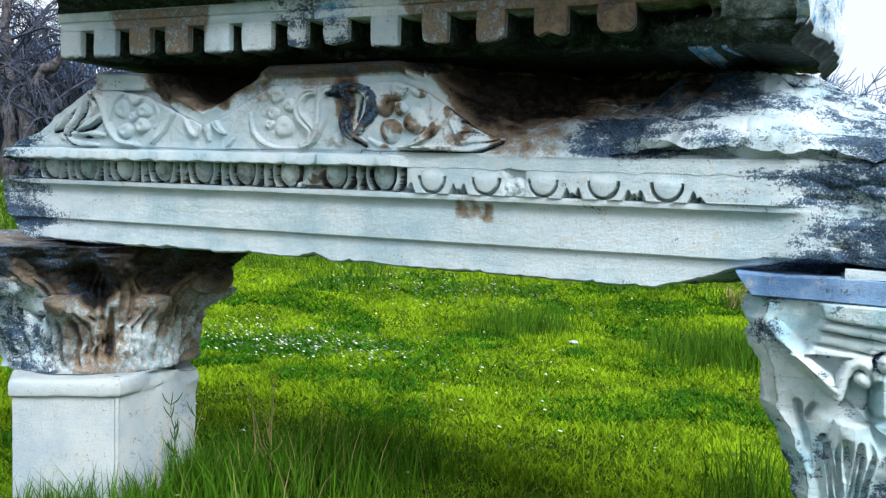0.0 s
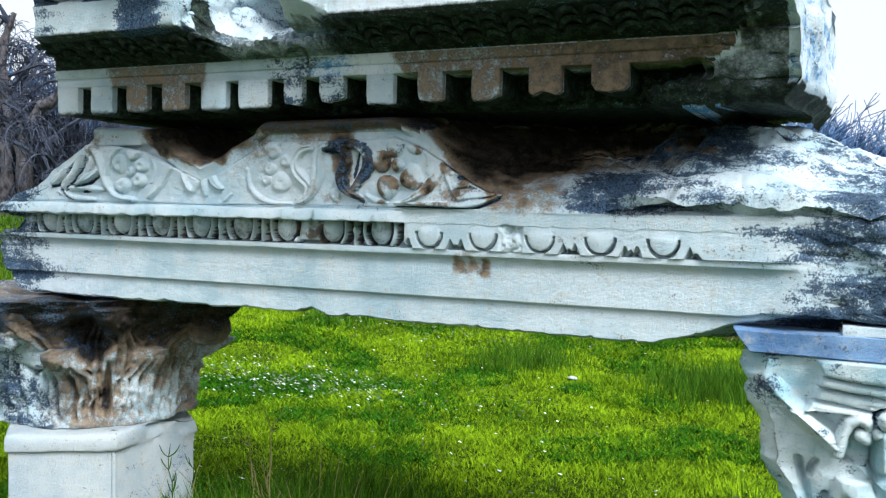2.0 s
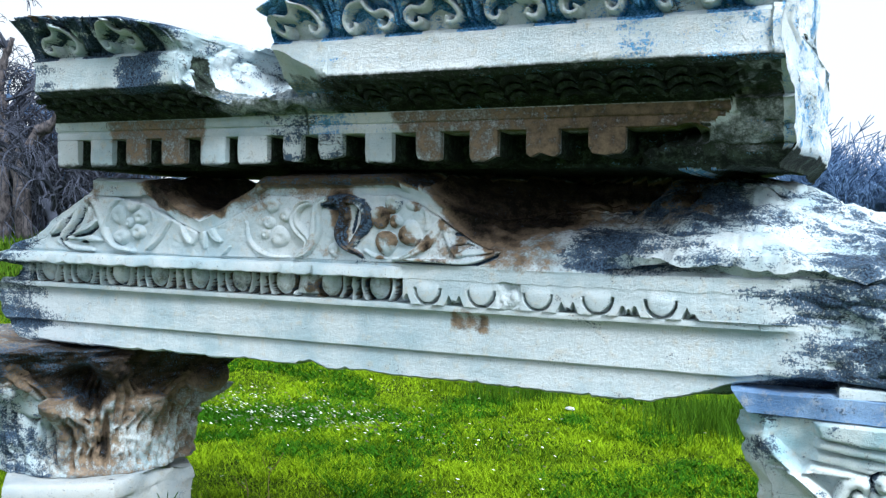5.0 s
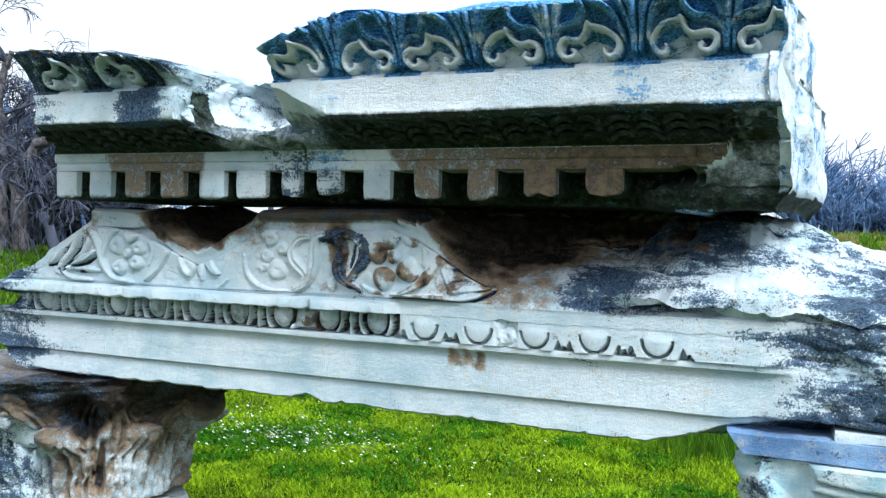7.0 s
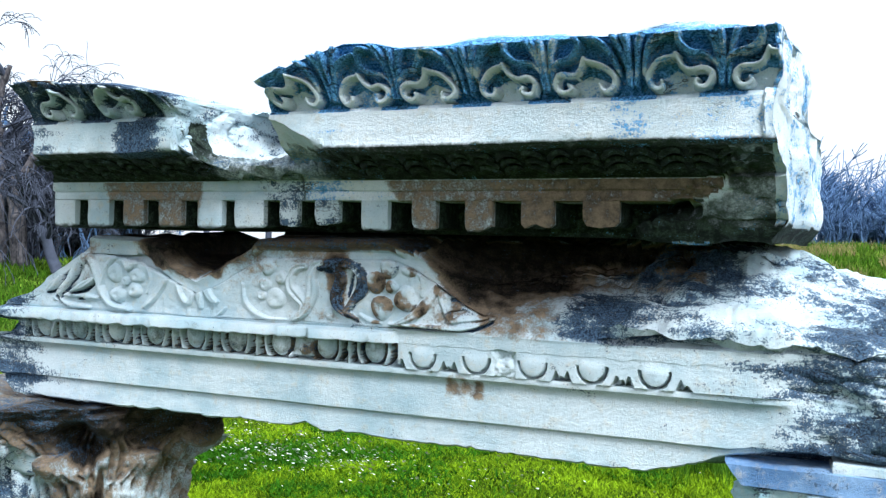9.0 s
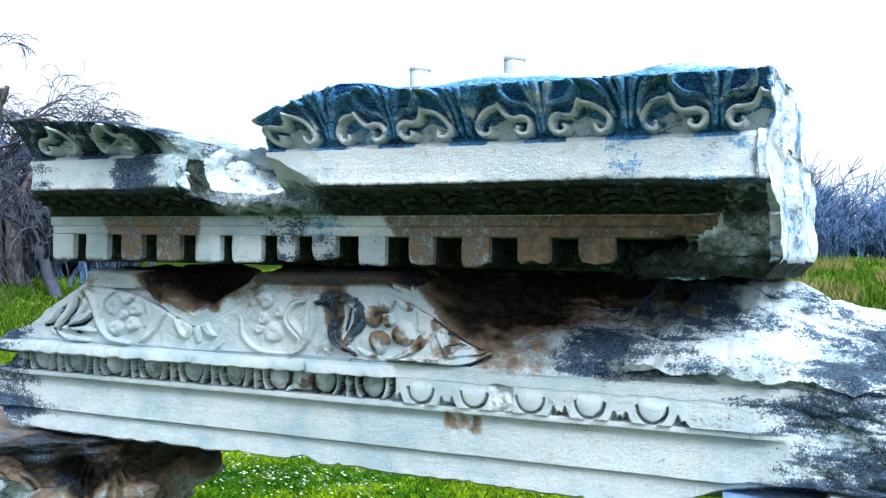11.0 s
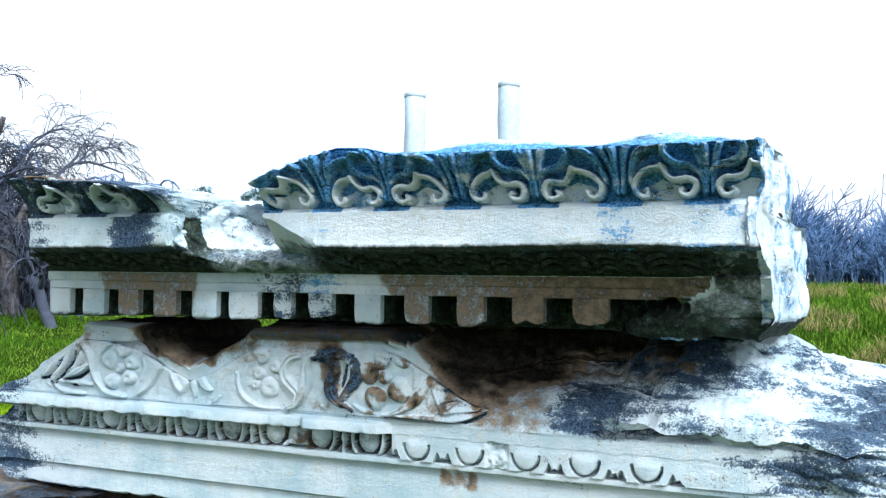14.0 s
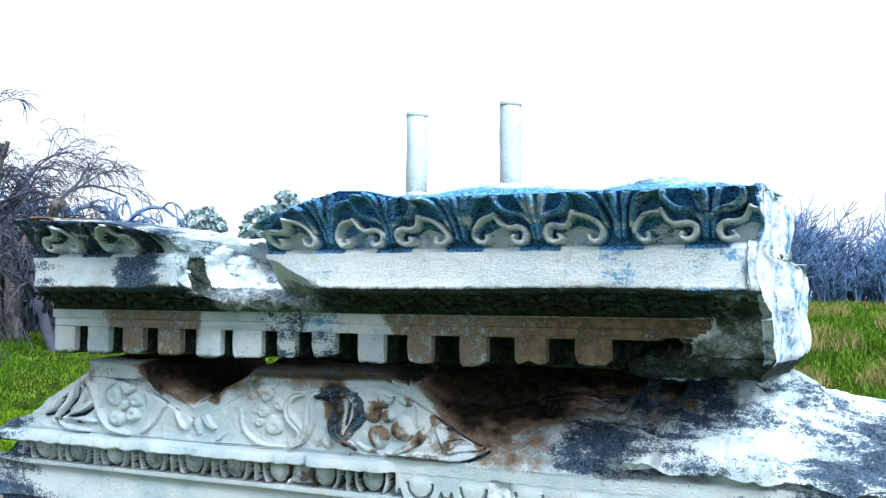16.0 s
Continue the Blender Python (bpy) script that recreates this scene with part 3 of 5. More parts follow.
def add_stroke(field, owner, X, Z, number, keys, r0, r1, r2, high, furrow=0.0, sign=1):
    """Raises (or cuts) a rounded ridge along a smooth line in a height field."""
    pts = bowed([(x, z, 0) for x, z in keys], 18)
    big = max(r0, r1, r2)
    xs, zs = [p.x for p in pts], [p.y for p in pts]
    box = (X > min(xs) - big) & (X < max(xs) + big) & (Z > min(zs) - big) & (Z < max(zs) + big)
    x, z = X[box], Z[box]
    best = np.full(x.shape, 9.0)
    for i in range(17):
        ax, az, dx, dz = xs[i], zs[i], xs[i + 1] - xs[i], zs[i + 1] - zs[i]
        t = np.clip(((x - ax) * dx + (z - az) * dz) / (dx * dx + dz * dz + 1e-12), 0, 1)
        r = np.interp((i + t) / 17, (0, 0.5, 1), (r0, r1, r2))
        best = np.minimum(best, np.hypot(x - ax - dx * t, z - az - dz * t) / r)
    up = np.sqrt(np.clip(1 - best ** 2, 0, 1))
    h, o = field[box], owner[box]
    if sign < 0:
        h = np.where(best < 1, np.minimum(h, h * (1 - up) - high * up), h)
    else:
        mine = high * up ** 0.7 - furrow * np.exp(-(best / 0.3) ** 2)
        on = (best < 1) & (mine > h)
        h, o = np.where(on, mine, h), np.where(on, number, o)
    field[box], owner[box] = h, o


def add_boss(field, owner, X, Z, number, cx, cz, rx, rz, high):
    q = np.hypot((X - cx) / rx, (Z - cz) / rz)
    a = np.arctan2(Z - cz, X - cx)
    q = q * (1 + 0.06 * np.sin(3 * a + 40 * cx))
    mine = high * np.sqrt(np.clip(1 - q ** 2.6, 0, 1)) - 0.35 * high * np.exp(-(q / 0.35) ** 2)
    on = (q < 1) & (mine > field)
    field[on], owner[on] = mine[on], number


def islands(quads):
    """Groups of quads that hang together by their edges, the largest first."""
    by_edge, seen, out = {}, set(), []
    for i, q in enumerate(quads.tolist()):
        for a, b in zip(q, q[1:] + q[:1]):
            by_edge.setdefault((min(a, b), max(a, b)), []).append(i)
    links = [[] for _ in quads]
    for pair in by_edge.values():
        if len(pair) == 2:
            links[pair[0]].append(pair[1])
            links[pair[1]].append(pair[0])
    for i in range(len(quads)):
        if i in seen:
            continue
        seen.add(i)
        group, stack = [], [i]
        while stack:
            k = stack.pop()
            group.append(k)
            for j in links[k]:
                if j not in seen:
                    seen.add(j)
                    stack.append(j)
        out.append(group)
    return sorted(out, key=len, reverse=True)


def field_parts(X, Y, Z, owner, keep, names, mat, stain_shades, parent):
    """One mesh for each owner number: names[number] = (name, label, number of the piece that carries it)."""
    n, m = X.shape
    idx = np.arange(n * m).reshape(n, m)
    co = np.column_stack([X.ravel(), Y.ravel(), Z.ravel()])
    cells = np.stack([idx[:-1, :-1], idx[1:, :-1], idx[1:, 1:], idx[:-1, 1:]], -1).reshape(-1, 4)
    good = keep.ravel()[cells].all(axis=1)
    cells = cells[good]
    own = owner.ravel()[cells].max(axis=1)
    # each piece stays whole: stray islands go to the face, islands of the face to the piece round them
    for number in sorted(set(own.tolist()), reverse=True):
        where = np.flatnonzero(own == number)
        for isle in islands(cells[where])[1:]:
            at = where[isle]
            if number:
                own[at] = 0
            else:
                near = own[np.isin(cells, cells[at]).any(axis=1)]
                near = near[near > 0]
                own[at] = np.bincount(near).argmax() if len(near) else 0
    made = {}
    for number in sorted(set(own.tolist())):
        quads = cells[own == number]
        used, inv = np.unique(quads, return_inverse=True)
        name, label, under = names[number]
        me = mesh_of(name, co[used].tolist(), [tuple(q) for q in inv.reshape(-1, 4).tolist()], mat, stain_shades(number), 0)
        made[number] = part(name, me, made.get(under, parent), label)


def frieze_panel():
    X, Z = np.meshgrid(np.arange(-3.02, -0.90, 0.0028), np.arange(1.480, 1.775, 0.0028), indexing="ij")
    face, keep = np.zeros_like(X), np.zeros_like(X, bool)
    for i in range(X.shape[0]):
        x = float(X[i, 0])
        line = frieze_line(x)
        face[i] = np.interp(Z[i], [q[1] for q in line], [q[0] for q in line])
        top = curve(FRIEZE_TOP, x) - 0.045
        for j in range(X.shape[1]):
            z = float(Z[i, j])
            le = curve(LEFT_END, z)
            u = x if x > -2.2 else -3.2 + (x - le) / (-2.2 - le)
            m = frieze_sunk(u, (z - 1.479) / (top - 1.479)) if x < -1.2 else frieze_sunk(u, float(np.interp(z, [q[1] for q in line], np.arange(1, len(line) + 1) / len(line))))
            keep[i, j] = m > 0.15
            face[i, j] += 0.007 * (1 - smooth(0.15, 0.5, m)) + 0.003 * fbm(x, 0, z, 7, 3) + 0.0016 * fbm(x, 3, z, 45, 3)
    field, owner = np.zeros_like(X), np.zeros(X.shape, int)
    names, tones = {0: ("frieze_face", "", None)}, {0: None}
    number = 1
    for name, sub, strokes, bosses, tone, label in FRIEZE:
        first = number
        for k, item in enumerate(strokes + bosses):
            (add_stroke if k < len(strokes) else add_boss)(field, owner, X, Z, number, *item)
            names[number] = (name, label, None) if number == first else (sub, "", first)
            tones[number] = tone
            number += 1
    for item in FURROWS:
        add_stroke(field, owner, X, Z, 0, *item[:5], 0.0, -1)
    worn = np.array([[0.75 + 0.5 * noise.noise(Vector((x * 9, 0, z * 9))) for z in Z[0]] for x in X[:, 0]])
    Y = face - field * np.where(field > 0, worn * 1.75, 1.0)
    raised = dict(zip(zip(X.ravel().tolist(), Z.ravel().tolist()), owner.ravel().tolist()))
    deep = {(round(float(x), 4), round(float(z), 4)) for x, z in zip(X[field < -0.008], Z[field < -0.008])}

    def stain_shades(number):
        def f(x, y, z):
            d, b, g = stain_shade(x, y, z)
            # deep furrows painted near black for the shade inside them
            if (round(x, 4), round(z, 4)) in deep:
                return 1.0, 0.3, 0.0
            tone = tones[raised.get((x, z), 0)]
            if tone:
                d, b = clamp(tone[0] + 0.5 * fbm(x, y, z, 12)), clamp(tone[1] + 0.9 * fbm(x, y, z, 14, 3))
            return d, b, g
        return f
    field_parts(X, Y, Z, owner, keep, names, MARBLE, stain_shades, lower)


frieze_panel()


# egg and dart band of the same kind
def egg_band():
    X, Z = np.meshgrid(np.arange(-3.06, -1.275, 0.003), np.arange(1.352, 1.4421, 0.0028), indexing="ij")
    field, owner = np.full(X.shape, -0.030), np.zeros(X.shape, int)
    names = {0: ("band_face", "", None)}
    number = 1
    for k, cx in enumerate(EGGS):
        if k < 5:
            continue
        u = X - cx
        down = np.clip((1.410 - Z) / 0.055, -1, 1)
        r = np.hypot(u / 0.041, (Z - 1.410) / np.where(Z < 1.410, 0.054, 0.060))
        egg = 0.056 * np.sqrt(np.clip(1 - r ** 2.3, 0, 1)) + 0.004
        on = (r < 1) & (egg > field)
        field[on], owner[on] = egg[on], number
        names[number] = ("egg", "", None)
        number += 1
        for s in (-1, 1):
            wide = 0.15 - 0.04 * np.clip(down, 0, 1)
            c = 1.44 - 0.04 * np.clip(down, 0, 1)
            q = (r - c) / wide
            rim = 0.052 * np.sqrt(np.clip(1 - q * q, 0, 1)) * np.where(down > 0.96, 0.5, 1)
            on = (abs(q) < 1) & (u * s > 0) & (rim > field) & (abs(u) < 0.086)
            field[on], owner[on] = rim[on], number
            names[number] = ("egg_rim", "", None)
            number += 1
        if k != 6:
            v = X - (cx - 0.094)
            half = np.interp(Z, (1.352, 1.385, 1.44), (0.003, 0.007, 0.008)) + 0.012 * np.exp(-((Z - 1.402) / 0.010) ** 2)
            q = v / half
            dart = 0.050 * np.sqrt(np.clip(1 - q * q, 0, 1))
            on = (abs(q) < 1) & (dart > field)
            field[on], owner[on] = dart[on], number
            names[number] = ("dart", "", None)
            number += 1
    rough = np.array([[noise.noise(Vector((x * 22, 3, z * 22))) for z in Z[0]] for x in X[:, 0]])
    lost = (X > -1.695) & (X < -1.60) & (Z > 1.365)
    field = np.where(lost, 0.026 + 0.022 * rough + 0.10 * (1.41 - Z), field)
    owner[lost] = 0
    field = np.where(field > 0, field * (0.92 + 0.10 * rough), field)
    keep = np.array([[x > curve(LEFT_END, z) + 0.07 for z in Z[0]] for x in X[:, 0]])

    height = dict(zip(zip(X.ravel().tolist(), Z.ravel().tolist()), field.ravel().tolist()))

    def stain_shades(number):
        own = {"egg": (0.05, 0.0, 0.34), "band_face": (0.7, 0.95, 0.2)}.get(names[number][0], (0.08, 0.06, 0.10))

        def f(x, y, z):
            d, b, g = stain_shade(x, y, z)
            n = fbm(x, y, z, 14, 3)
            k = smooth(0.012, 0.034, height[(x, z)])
            # low parts of the relief painted near black, as shade between the eggs
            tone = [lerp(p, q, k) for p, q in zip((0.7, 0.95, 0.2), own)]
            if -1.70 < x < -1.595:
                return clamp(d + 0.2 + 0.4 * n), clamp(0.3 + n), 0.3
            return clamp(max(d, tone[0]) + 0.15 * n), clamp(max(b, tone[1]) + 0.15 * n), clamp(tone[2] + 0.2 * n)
        return f
    field_parts(X, 2.703 - field, Z, owner, keep, names, MARBLE, stain_shades, lower)


EGGS = [-0.429 - 0.1880 * k for k in range(14)]
egg_band()


# ---- upper blocks: cornice ----
SIMA_TOP = [(-2.7, 2.285), (-2.47, 2.283), (-2.09, 2.255), (-1.87, 2.21), (-1.6, 2.19), (-1.57, 2.19), (-1.56, 2.225), (-1.53, 2.237), (-1.45, 2.272), (-1.352, 2.302), (-1.248, 2.328), (-1.155, 2.324), (-1.065, 2.302), (-0.9, 2.298), (0.0, 2.296)]


# one unit of the cyma's carving, (along, up) from its foot: line, three half-widths, height, furrow
LOBES = [([(0.006, 0.082), (-0.037, 0.071), (-0.063, 0.045), (-0.067, 0.023), (-0.052, 0.009), (-0.032, 0.013), (-0.032, 0.026)], 0.006, 0.0095, 0.006, 0.026, 0.003),
         ([(0.004, 0.085), (0.014, 0.060), (0.037, 0.050), (0.065, 0.052), (0.084, 0.037), (0.079, 0.016), (0.058, 0.009), (0.042, 0.018), (0.048, 0.028)], 0.006, 0.0095, 0.006, 0.028, 0.003)]
OUTER = [([(0.050, 0.145), (0.024, 0.139), (0.013, 0.112), (0.037, 0.087), (0.075, 0.082), (0.100, 0.060)], 0.006, 0.010, 0.005, 0.024, 0.004),
         ([(0.008, 0.133), (-0.030, 0.126), (-0.060, 0.103), (-0.073, 0.074), (-0.080, 0.048)], 0.006, 0.010, 0.006, 0.022, 0.004)]
FLUTES = [([(0.066, 0.150), (0.090, 0.112), (0.100, 0.070), (0.103, 0.020)], 0.008, 0.008, 0.007, 0.020, 0.0), ([(0.112, 0.150), (0.116, 0.080), (0.114, 0.020)], 0.009, 0.008, 0.007, 0.022, 0.0),
          ([(0.158, 0.150), (0.138, 0.110), (0.128, 0.070), (0.124, 0.020)], 0.008, 0.008, 0.006, 0.020, 0.0), ([(0.085, 0.150), (0.100, 0.120), (0.107, 0.085)], 0.006, 0.006, 0.004, 0.016, 0.0)]


def end_x(y, z):
    return -0.088 + 0.03 * smooth(2.3, 2.75, y) + 0.05 * smooth(2.5, 3.1, y) - 0.05 * smooth(1.86, 1.79, z) + 0.02 * fbm(2, y, z, 6)


def right_end():
    """The broken end face of the long block."""
    front = [(y, z) for _, y, z in cornice_section(-0.08, False, 0, 0)]
    lo = 2
    hi = max(range(len(front)), key=lambda k: front[k][1] - 0.001 * k)
    chain = front[lo:hi + 1]
    n, verts = 34, []
    for y, z in chain:
        yb = lerp(3.58, 2.77, smooth(2.115, 2.135, z))
        for k in range(n):
            yy = lerp(y, yb, k / (n - 1))
            verts.append((end_x(yy, z), yy, z))
    faces = [tuple(reversed(f)) for f in grid_faces(len(chain), n)]
    edge = {(k * n): 1 for k in range(len(chain))}
    moved = roughen(verts, faces, lambda x, y, z: 0.02 * smooth(0.0, 0.05, y - 2.2 if z > 2.05 else y - 2.45))
    return [verts[i] if i in edge else p for i, p in enumerate(moved)], faces


def cornice_section(x, left, end_left, end_right):
    top = curve(SIMA_TOP, x)
    # how far the overhang is gone
    gone = smooth(-1.93, -1.79, x) if left else 0.0
    chip = 0.0 if left else 1 - smooth(-1.52, -1.36, x)
    raw = 0.0 if left else 1.0
    p = [(3.55, 1.81), (3.1, 1.80), (2.76, 1.80), (2.715, 1.801), (2.712, 1.804), (2.704, 1.812)]
    p += [(2.704, z) for z in (1.83, 1.85, 1.87, 1.89, 1.899)]
    p += [(2.52, 1.900), (2.512, 1.902), (2.510, 1.912), (2.510, 1.922), (2.513, 1.926), (2.513, 1.931), (2.506, 1.934), (2.503, 1.945), (2.503, 1.962), (2.50, 1.968)]
    if raw:
        q = []
        for i, (y, z) in enumerate(p):
            s = clamp((i - 2) / (len(p) - 3))
            xb = -0.46 + 0.10 * fbm(x + 7, y, z, 9.0, 3) + (z - 1.82) * 1.55
            raw = smooth(xb - 0.03, xb + 0.03, x)
            q.append((lerp(y, lerp(2.62, 2.475, s ** 0.8), raw) if i > 1 else y, lerp(z, lerp(1.79, 1.972, s), raw) if i > 1 else z))
        p = q
    soff = [(2.495, 1.972), (2.47, 1.984), (2.44, 1.997), (2.41, 2.008), (2.38, 2.018), (2.35, 2.028), (2.325, 2.036), (2.31, 2.042)]
    cor = [(2.300, 2.044), (2.293, 2.048), (2.291, 2.06), (2.290, 2.08), (2.289, 2.10), (2.288, 2.12), (2.288, 2.14), (2.288, 2.148)]
    sima = [(2.295, 2.152), (2.300, 2.158)]
    for s in np.linspace(0.03, 1, 34):
        sima.append((2.305 - 0.115 * s ** 1.7 + 0.050 * smooth(0.02, 0.10, s) * (1 - 0.8 * smooth(0.90, 0.99, s)) * ((1 - smooth(-2.02, -1.95, x)) * smooth(-2.62, -2.56, x) if left else smooth(-1.545, -1.52, x) * (1 - smooth(-0.100, -0.085, x))), lerp(2.158, top, s)))
    q = []
    allp = soff + cor + sima
    n = len(allp)
    for i, (y, z) in enumerate(allp):
        s = i / (n - 1)
        if gone:
            q.append((lerp(y, 2.485 - 0.05 * smooth(0, 0.2, s) + 0.36 * smooth(0.2, 1.0, s), gone), lerp(z, lerp(1.972, 2.21, s ** 1.3) - 0.015 * smooth(0.2, 0.6, s), gone)))
            q[-1] = (q[-1][0] + gone * (0.030 * fbm(x, q[-1][0], z, 9, 3) + 0.016 * fbm(x, y, z, 30, 3)), q[-1][1] + gone * 0.012 * fbm(x + 3, y, z, 18, 3) * smooth(0.1, 0.3, s))
        elif chip:
            # lower corner of the overhang broken off
            zc = lerp(2.135, 2.044, smooth(-1.56, -1.34, x)) + 0.012 * fbm(x, 0, 0, 14, 3)
            if i < len(soff):
                f = (i + 1) / (len(soff) + 1)
                q.append((lerp(2.497, 2.305, f), lerp(1.970, zc, f)))
            elif i < len(soff) + len(cor):
                f = (i - len(soff)) / (len(cor) - 1)
                q.append((2.300 - 0.012 * smooth(0, 0.15, f), lerp(zc, 2.148, f)))
            else:
                q.append((y, z))
        else:
            q.append((y, z))
    p += q
    yt, zt = p[-1]
    crown = 0.035 * within(x, -0.95, -0.6, 0.12) + 0.055 * within(x, -0.40, -0.16, 0.08) if not left else 0.0
    p += [(yt + 0.01, zt + 0.006), (yt + 0.08, zt + 0.012 + crown * 0.7), (yt + 0.22, zt + 0.015 + crown)]
    if left:
        p += [(2.60, zt + 0.01), (2.72, lerp(zt + 0.01, 2.22, 0.6)), (2.85, 2.22), (3.0, 2.215), (3.3, 2.19), (3.5, 2.16)]
    else:
        p += [(2.62, zt + 0.02), (2.74, zt - 0.01), (2.80, 2.16), (2.95, 2.14), (3.25, 2.13), (3.5, 2.11)]
    p += [(3.6, 2.0), (3.6, 1.87)]
    out = []
    for y, z in p:
        xx = x
        if left and x < -2.35:
            le = -2.665 + 0.13 * smooth(1.95, 2.05, z) + 0.075 * smooth(2.15, 2.28, z) + 0.014 * fbm(1, y, z, 12)
            xx = lerp(le, -2.35, (x + 2.665) / 0.315)
        if not left and x > -0.40:
            re = end_x(y, z)
            xx = lerp(-0.40, re, (x + 0.40) / 0.32)
        if not left and x < -1.40:
            le = -1.553 + 0.055 * smooth(2.30, 2.20, y) * smooth(2.0, 2.15, z)
            xx = lerp(le, -1.40, (x + 1.553) / 0.153)
        out.append((xx, y, z))
    return out


def cornice_rough(x, y, z):
    a = 0.004
    if y > 2.42 and z > 2.05:
        a = 0.06
    if -1.92 < x < -1.56 and z > 2.03:
        a = max(a, 0.045)
    if -1.55 < x < -1.30 and 1.98 < z < 2.12 and y > 2.3:
        a = max(a, 0.04)
    if x > -0.50 + (z - 1.82) * 1.5 and z < 2.03:
        a = max(a, 0.05)
    if x > -0.12:
        a = max(a, 0.03)
    if z > 2.27:
        a = max(a, 0.02)
    if 2.03 < z < 2.06 and y < 2.33:
        a = max(a, 0.018)
    return a


left_cornice = thing("cornice_block", "short marble cornice block with broken overhang and dark lichen", "cornice", group="cornice blocks")
right_cornice = thing("cornice_block", "long marble cornice block with dark carved cyma, green underneath", "cornice", group="cornice blocks")
sweep("body", np.linspace(-2.665, -1.56, 330), lambda x: cornice_section(x, True, 0, 0), ROUGH, left_cornice, stain_shade, cornice_rough, core=(2.78, 1.98))
sweep("body", np.linspace(-1.553, -0.08, 460), lambda x: cornice_section(x, False, 0, 0), CORNICE, right_cornice, stain_shade, cornice_rough, core=(2.78, 1.98), end=right_end)


def dentil(parent, x0, x1, z0, worn):
    nx, nz = 9, 9
    verts, faces = [], []
    rows = []
    for i in range(nx):
        u = i / (nx - 1)
        row = []
        for j in range(nz):
            v = j / (nz - 1)
            edge = (abs(u - 0.5) * 2) ** 14
            low = (1 - v) ** 6
            y = 2.508 + 0.006 * edge + 0.005 * low * worn + 0.003 * fbm(x0 + u, 0, v, 3)
            z = lerp(z0 + worn * 0.012 * fbm(u * 2 + x0 * 5, 1, 0, 1.5) + 0.010 * edge, 1.901, v)
            row.append((lerp(x0, x1, u), y, z))
        rows.append(row)
    front = [p for r in rows for p in r]
    back = [(x, 2.708, z) for x, y, z in front]
    n = len(front)
    verts = front + back
    f = grid_faces(nx, nz)
    faces = [tuple(q) for q in f] + [tuple(i + n for i in reversed(q)) for q in f]
    rim = [j for j in range(nz)] + [i * nz + nz - 1 for i in range(1, nx)] + [(nx - 1) * nz + j for j in range(nz - 2, -1, -1)] + [i * nz for i in range(nx - 2, 0, -1)]
    # the cheeks, with the painted gap shade starting just behind the face
    m = len(verts)
    verts += [(front[i][0], 2.534, front[i][2]) for i in rim]
    verts += [(front[i][0], 2.545, front[i][2]) for i in rim]
    k = len(rim)
    for i in range(k):
        j = (i + 1) % k
        faces += [(rim[j], rim[i], m + i, m + j), (m + j, m + i, m + k + i, m + k + j), (m + k + j, m + k + i, rim[i] + n, rim[j] + n)]
    part("dentil", mesh_of("dentil", verts, faces, MARBLE, stain_shade, 40), parent)


for x0, x1, z0 in ((-2.663, -2.563, 1.800), (-2.499, -2.397, 1.802), (-2.330, -2.237, 1.808), (-2.167, -2.066, 1.806), (-1.996, -1.891, 1.802), (-1.839, -1.720, 1.806), (-1.656, -1.585, 1.815)):
    dentil(left_cornice, x0, x1, z0, 0.5)
for x0, x1, z0 in ((-1.52, -1.430, 1.822), (-1.346, -1.251, 1.806), (-1.167, -1.084, 1.815), (-0.988, -0.899, 1.812), (-0.808, -0.709, 1.825), (-0.622, -0.516, 1.828)):
    dentil(right_cornice, x0, x1, z0, 1.0)


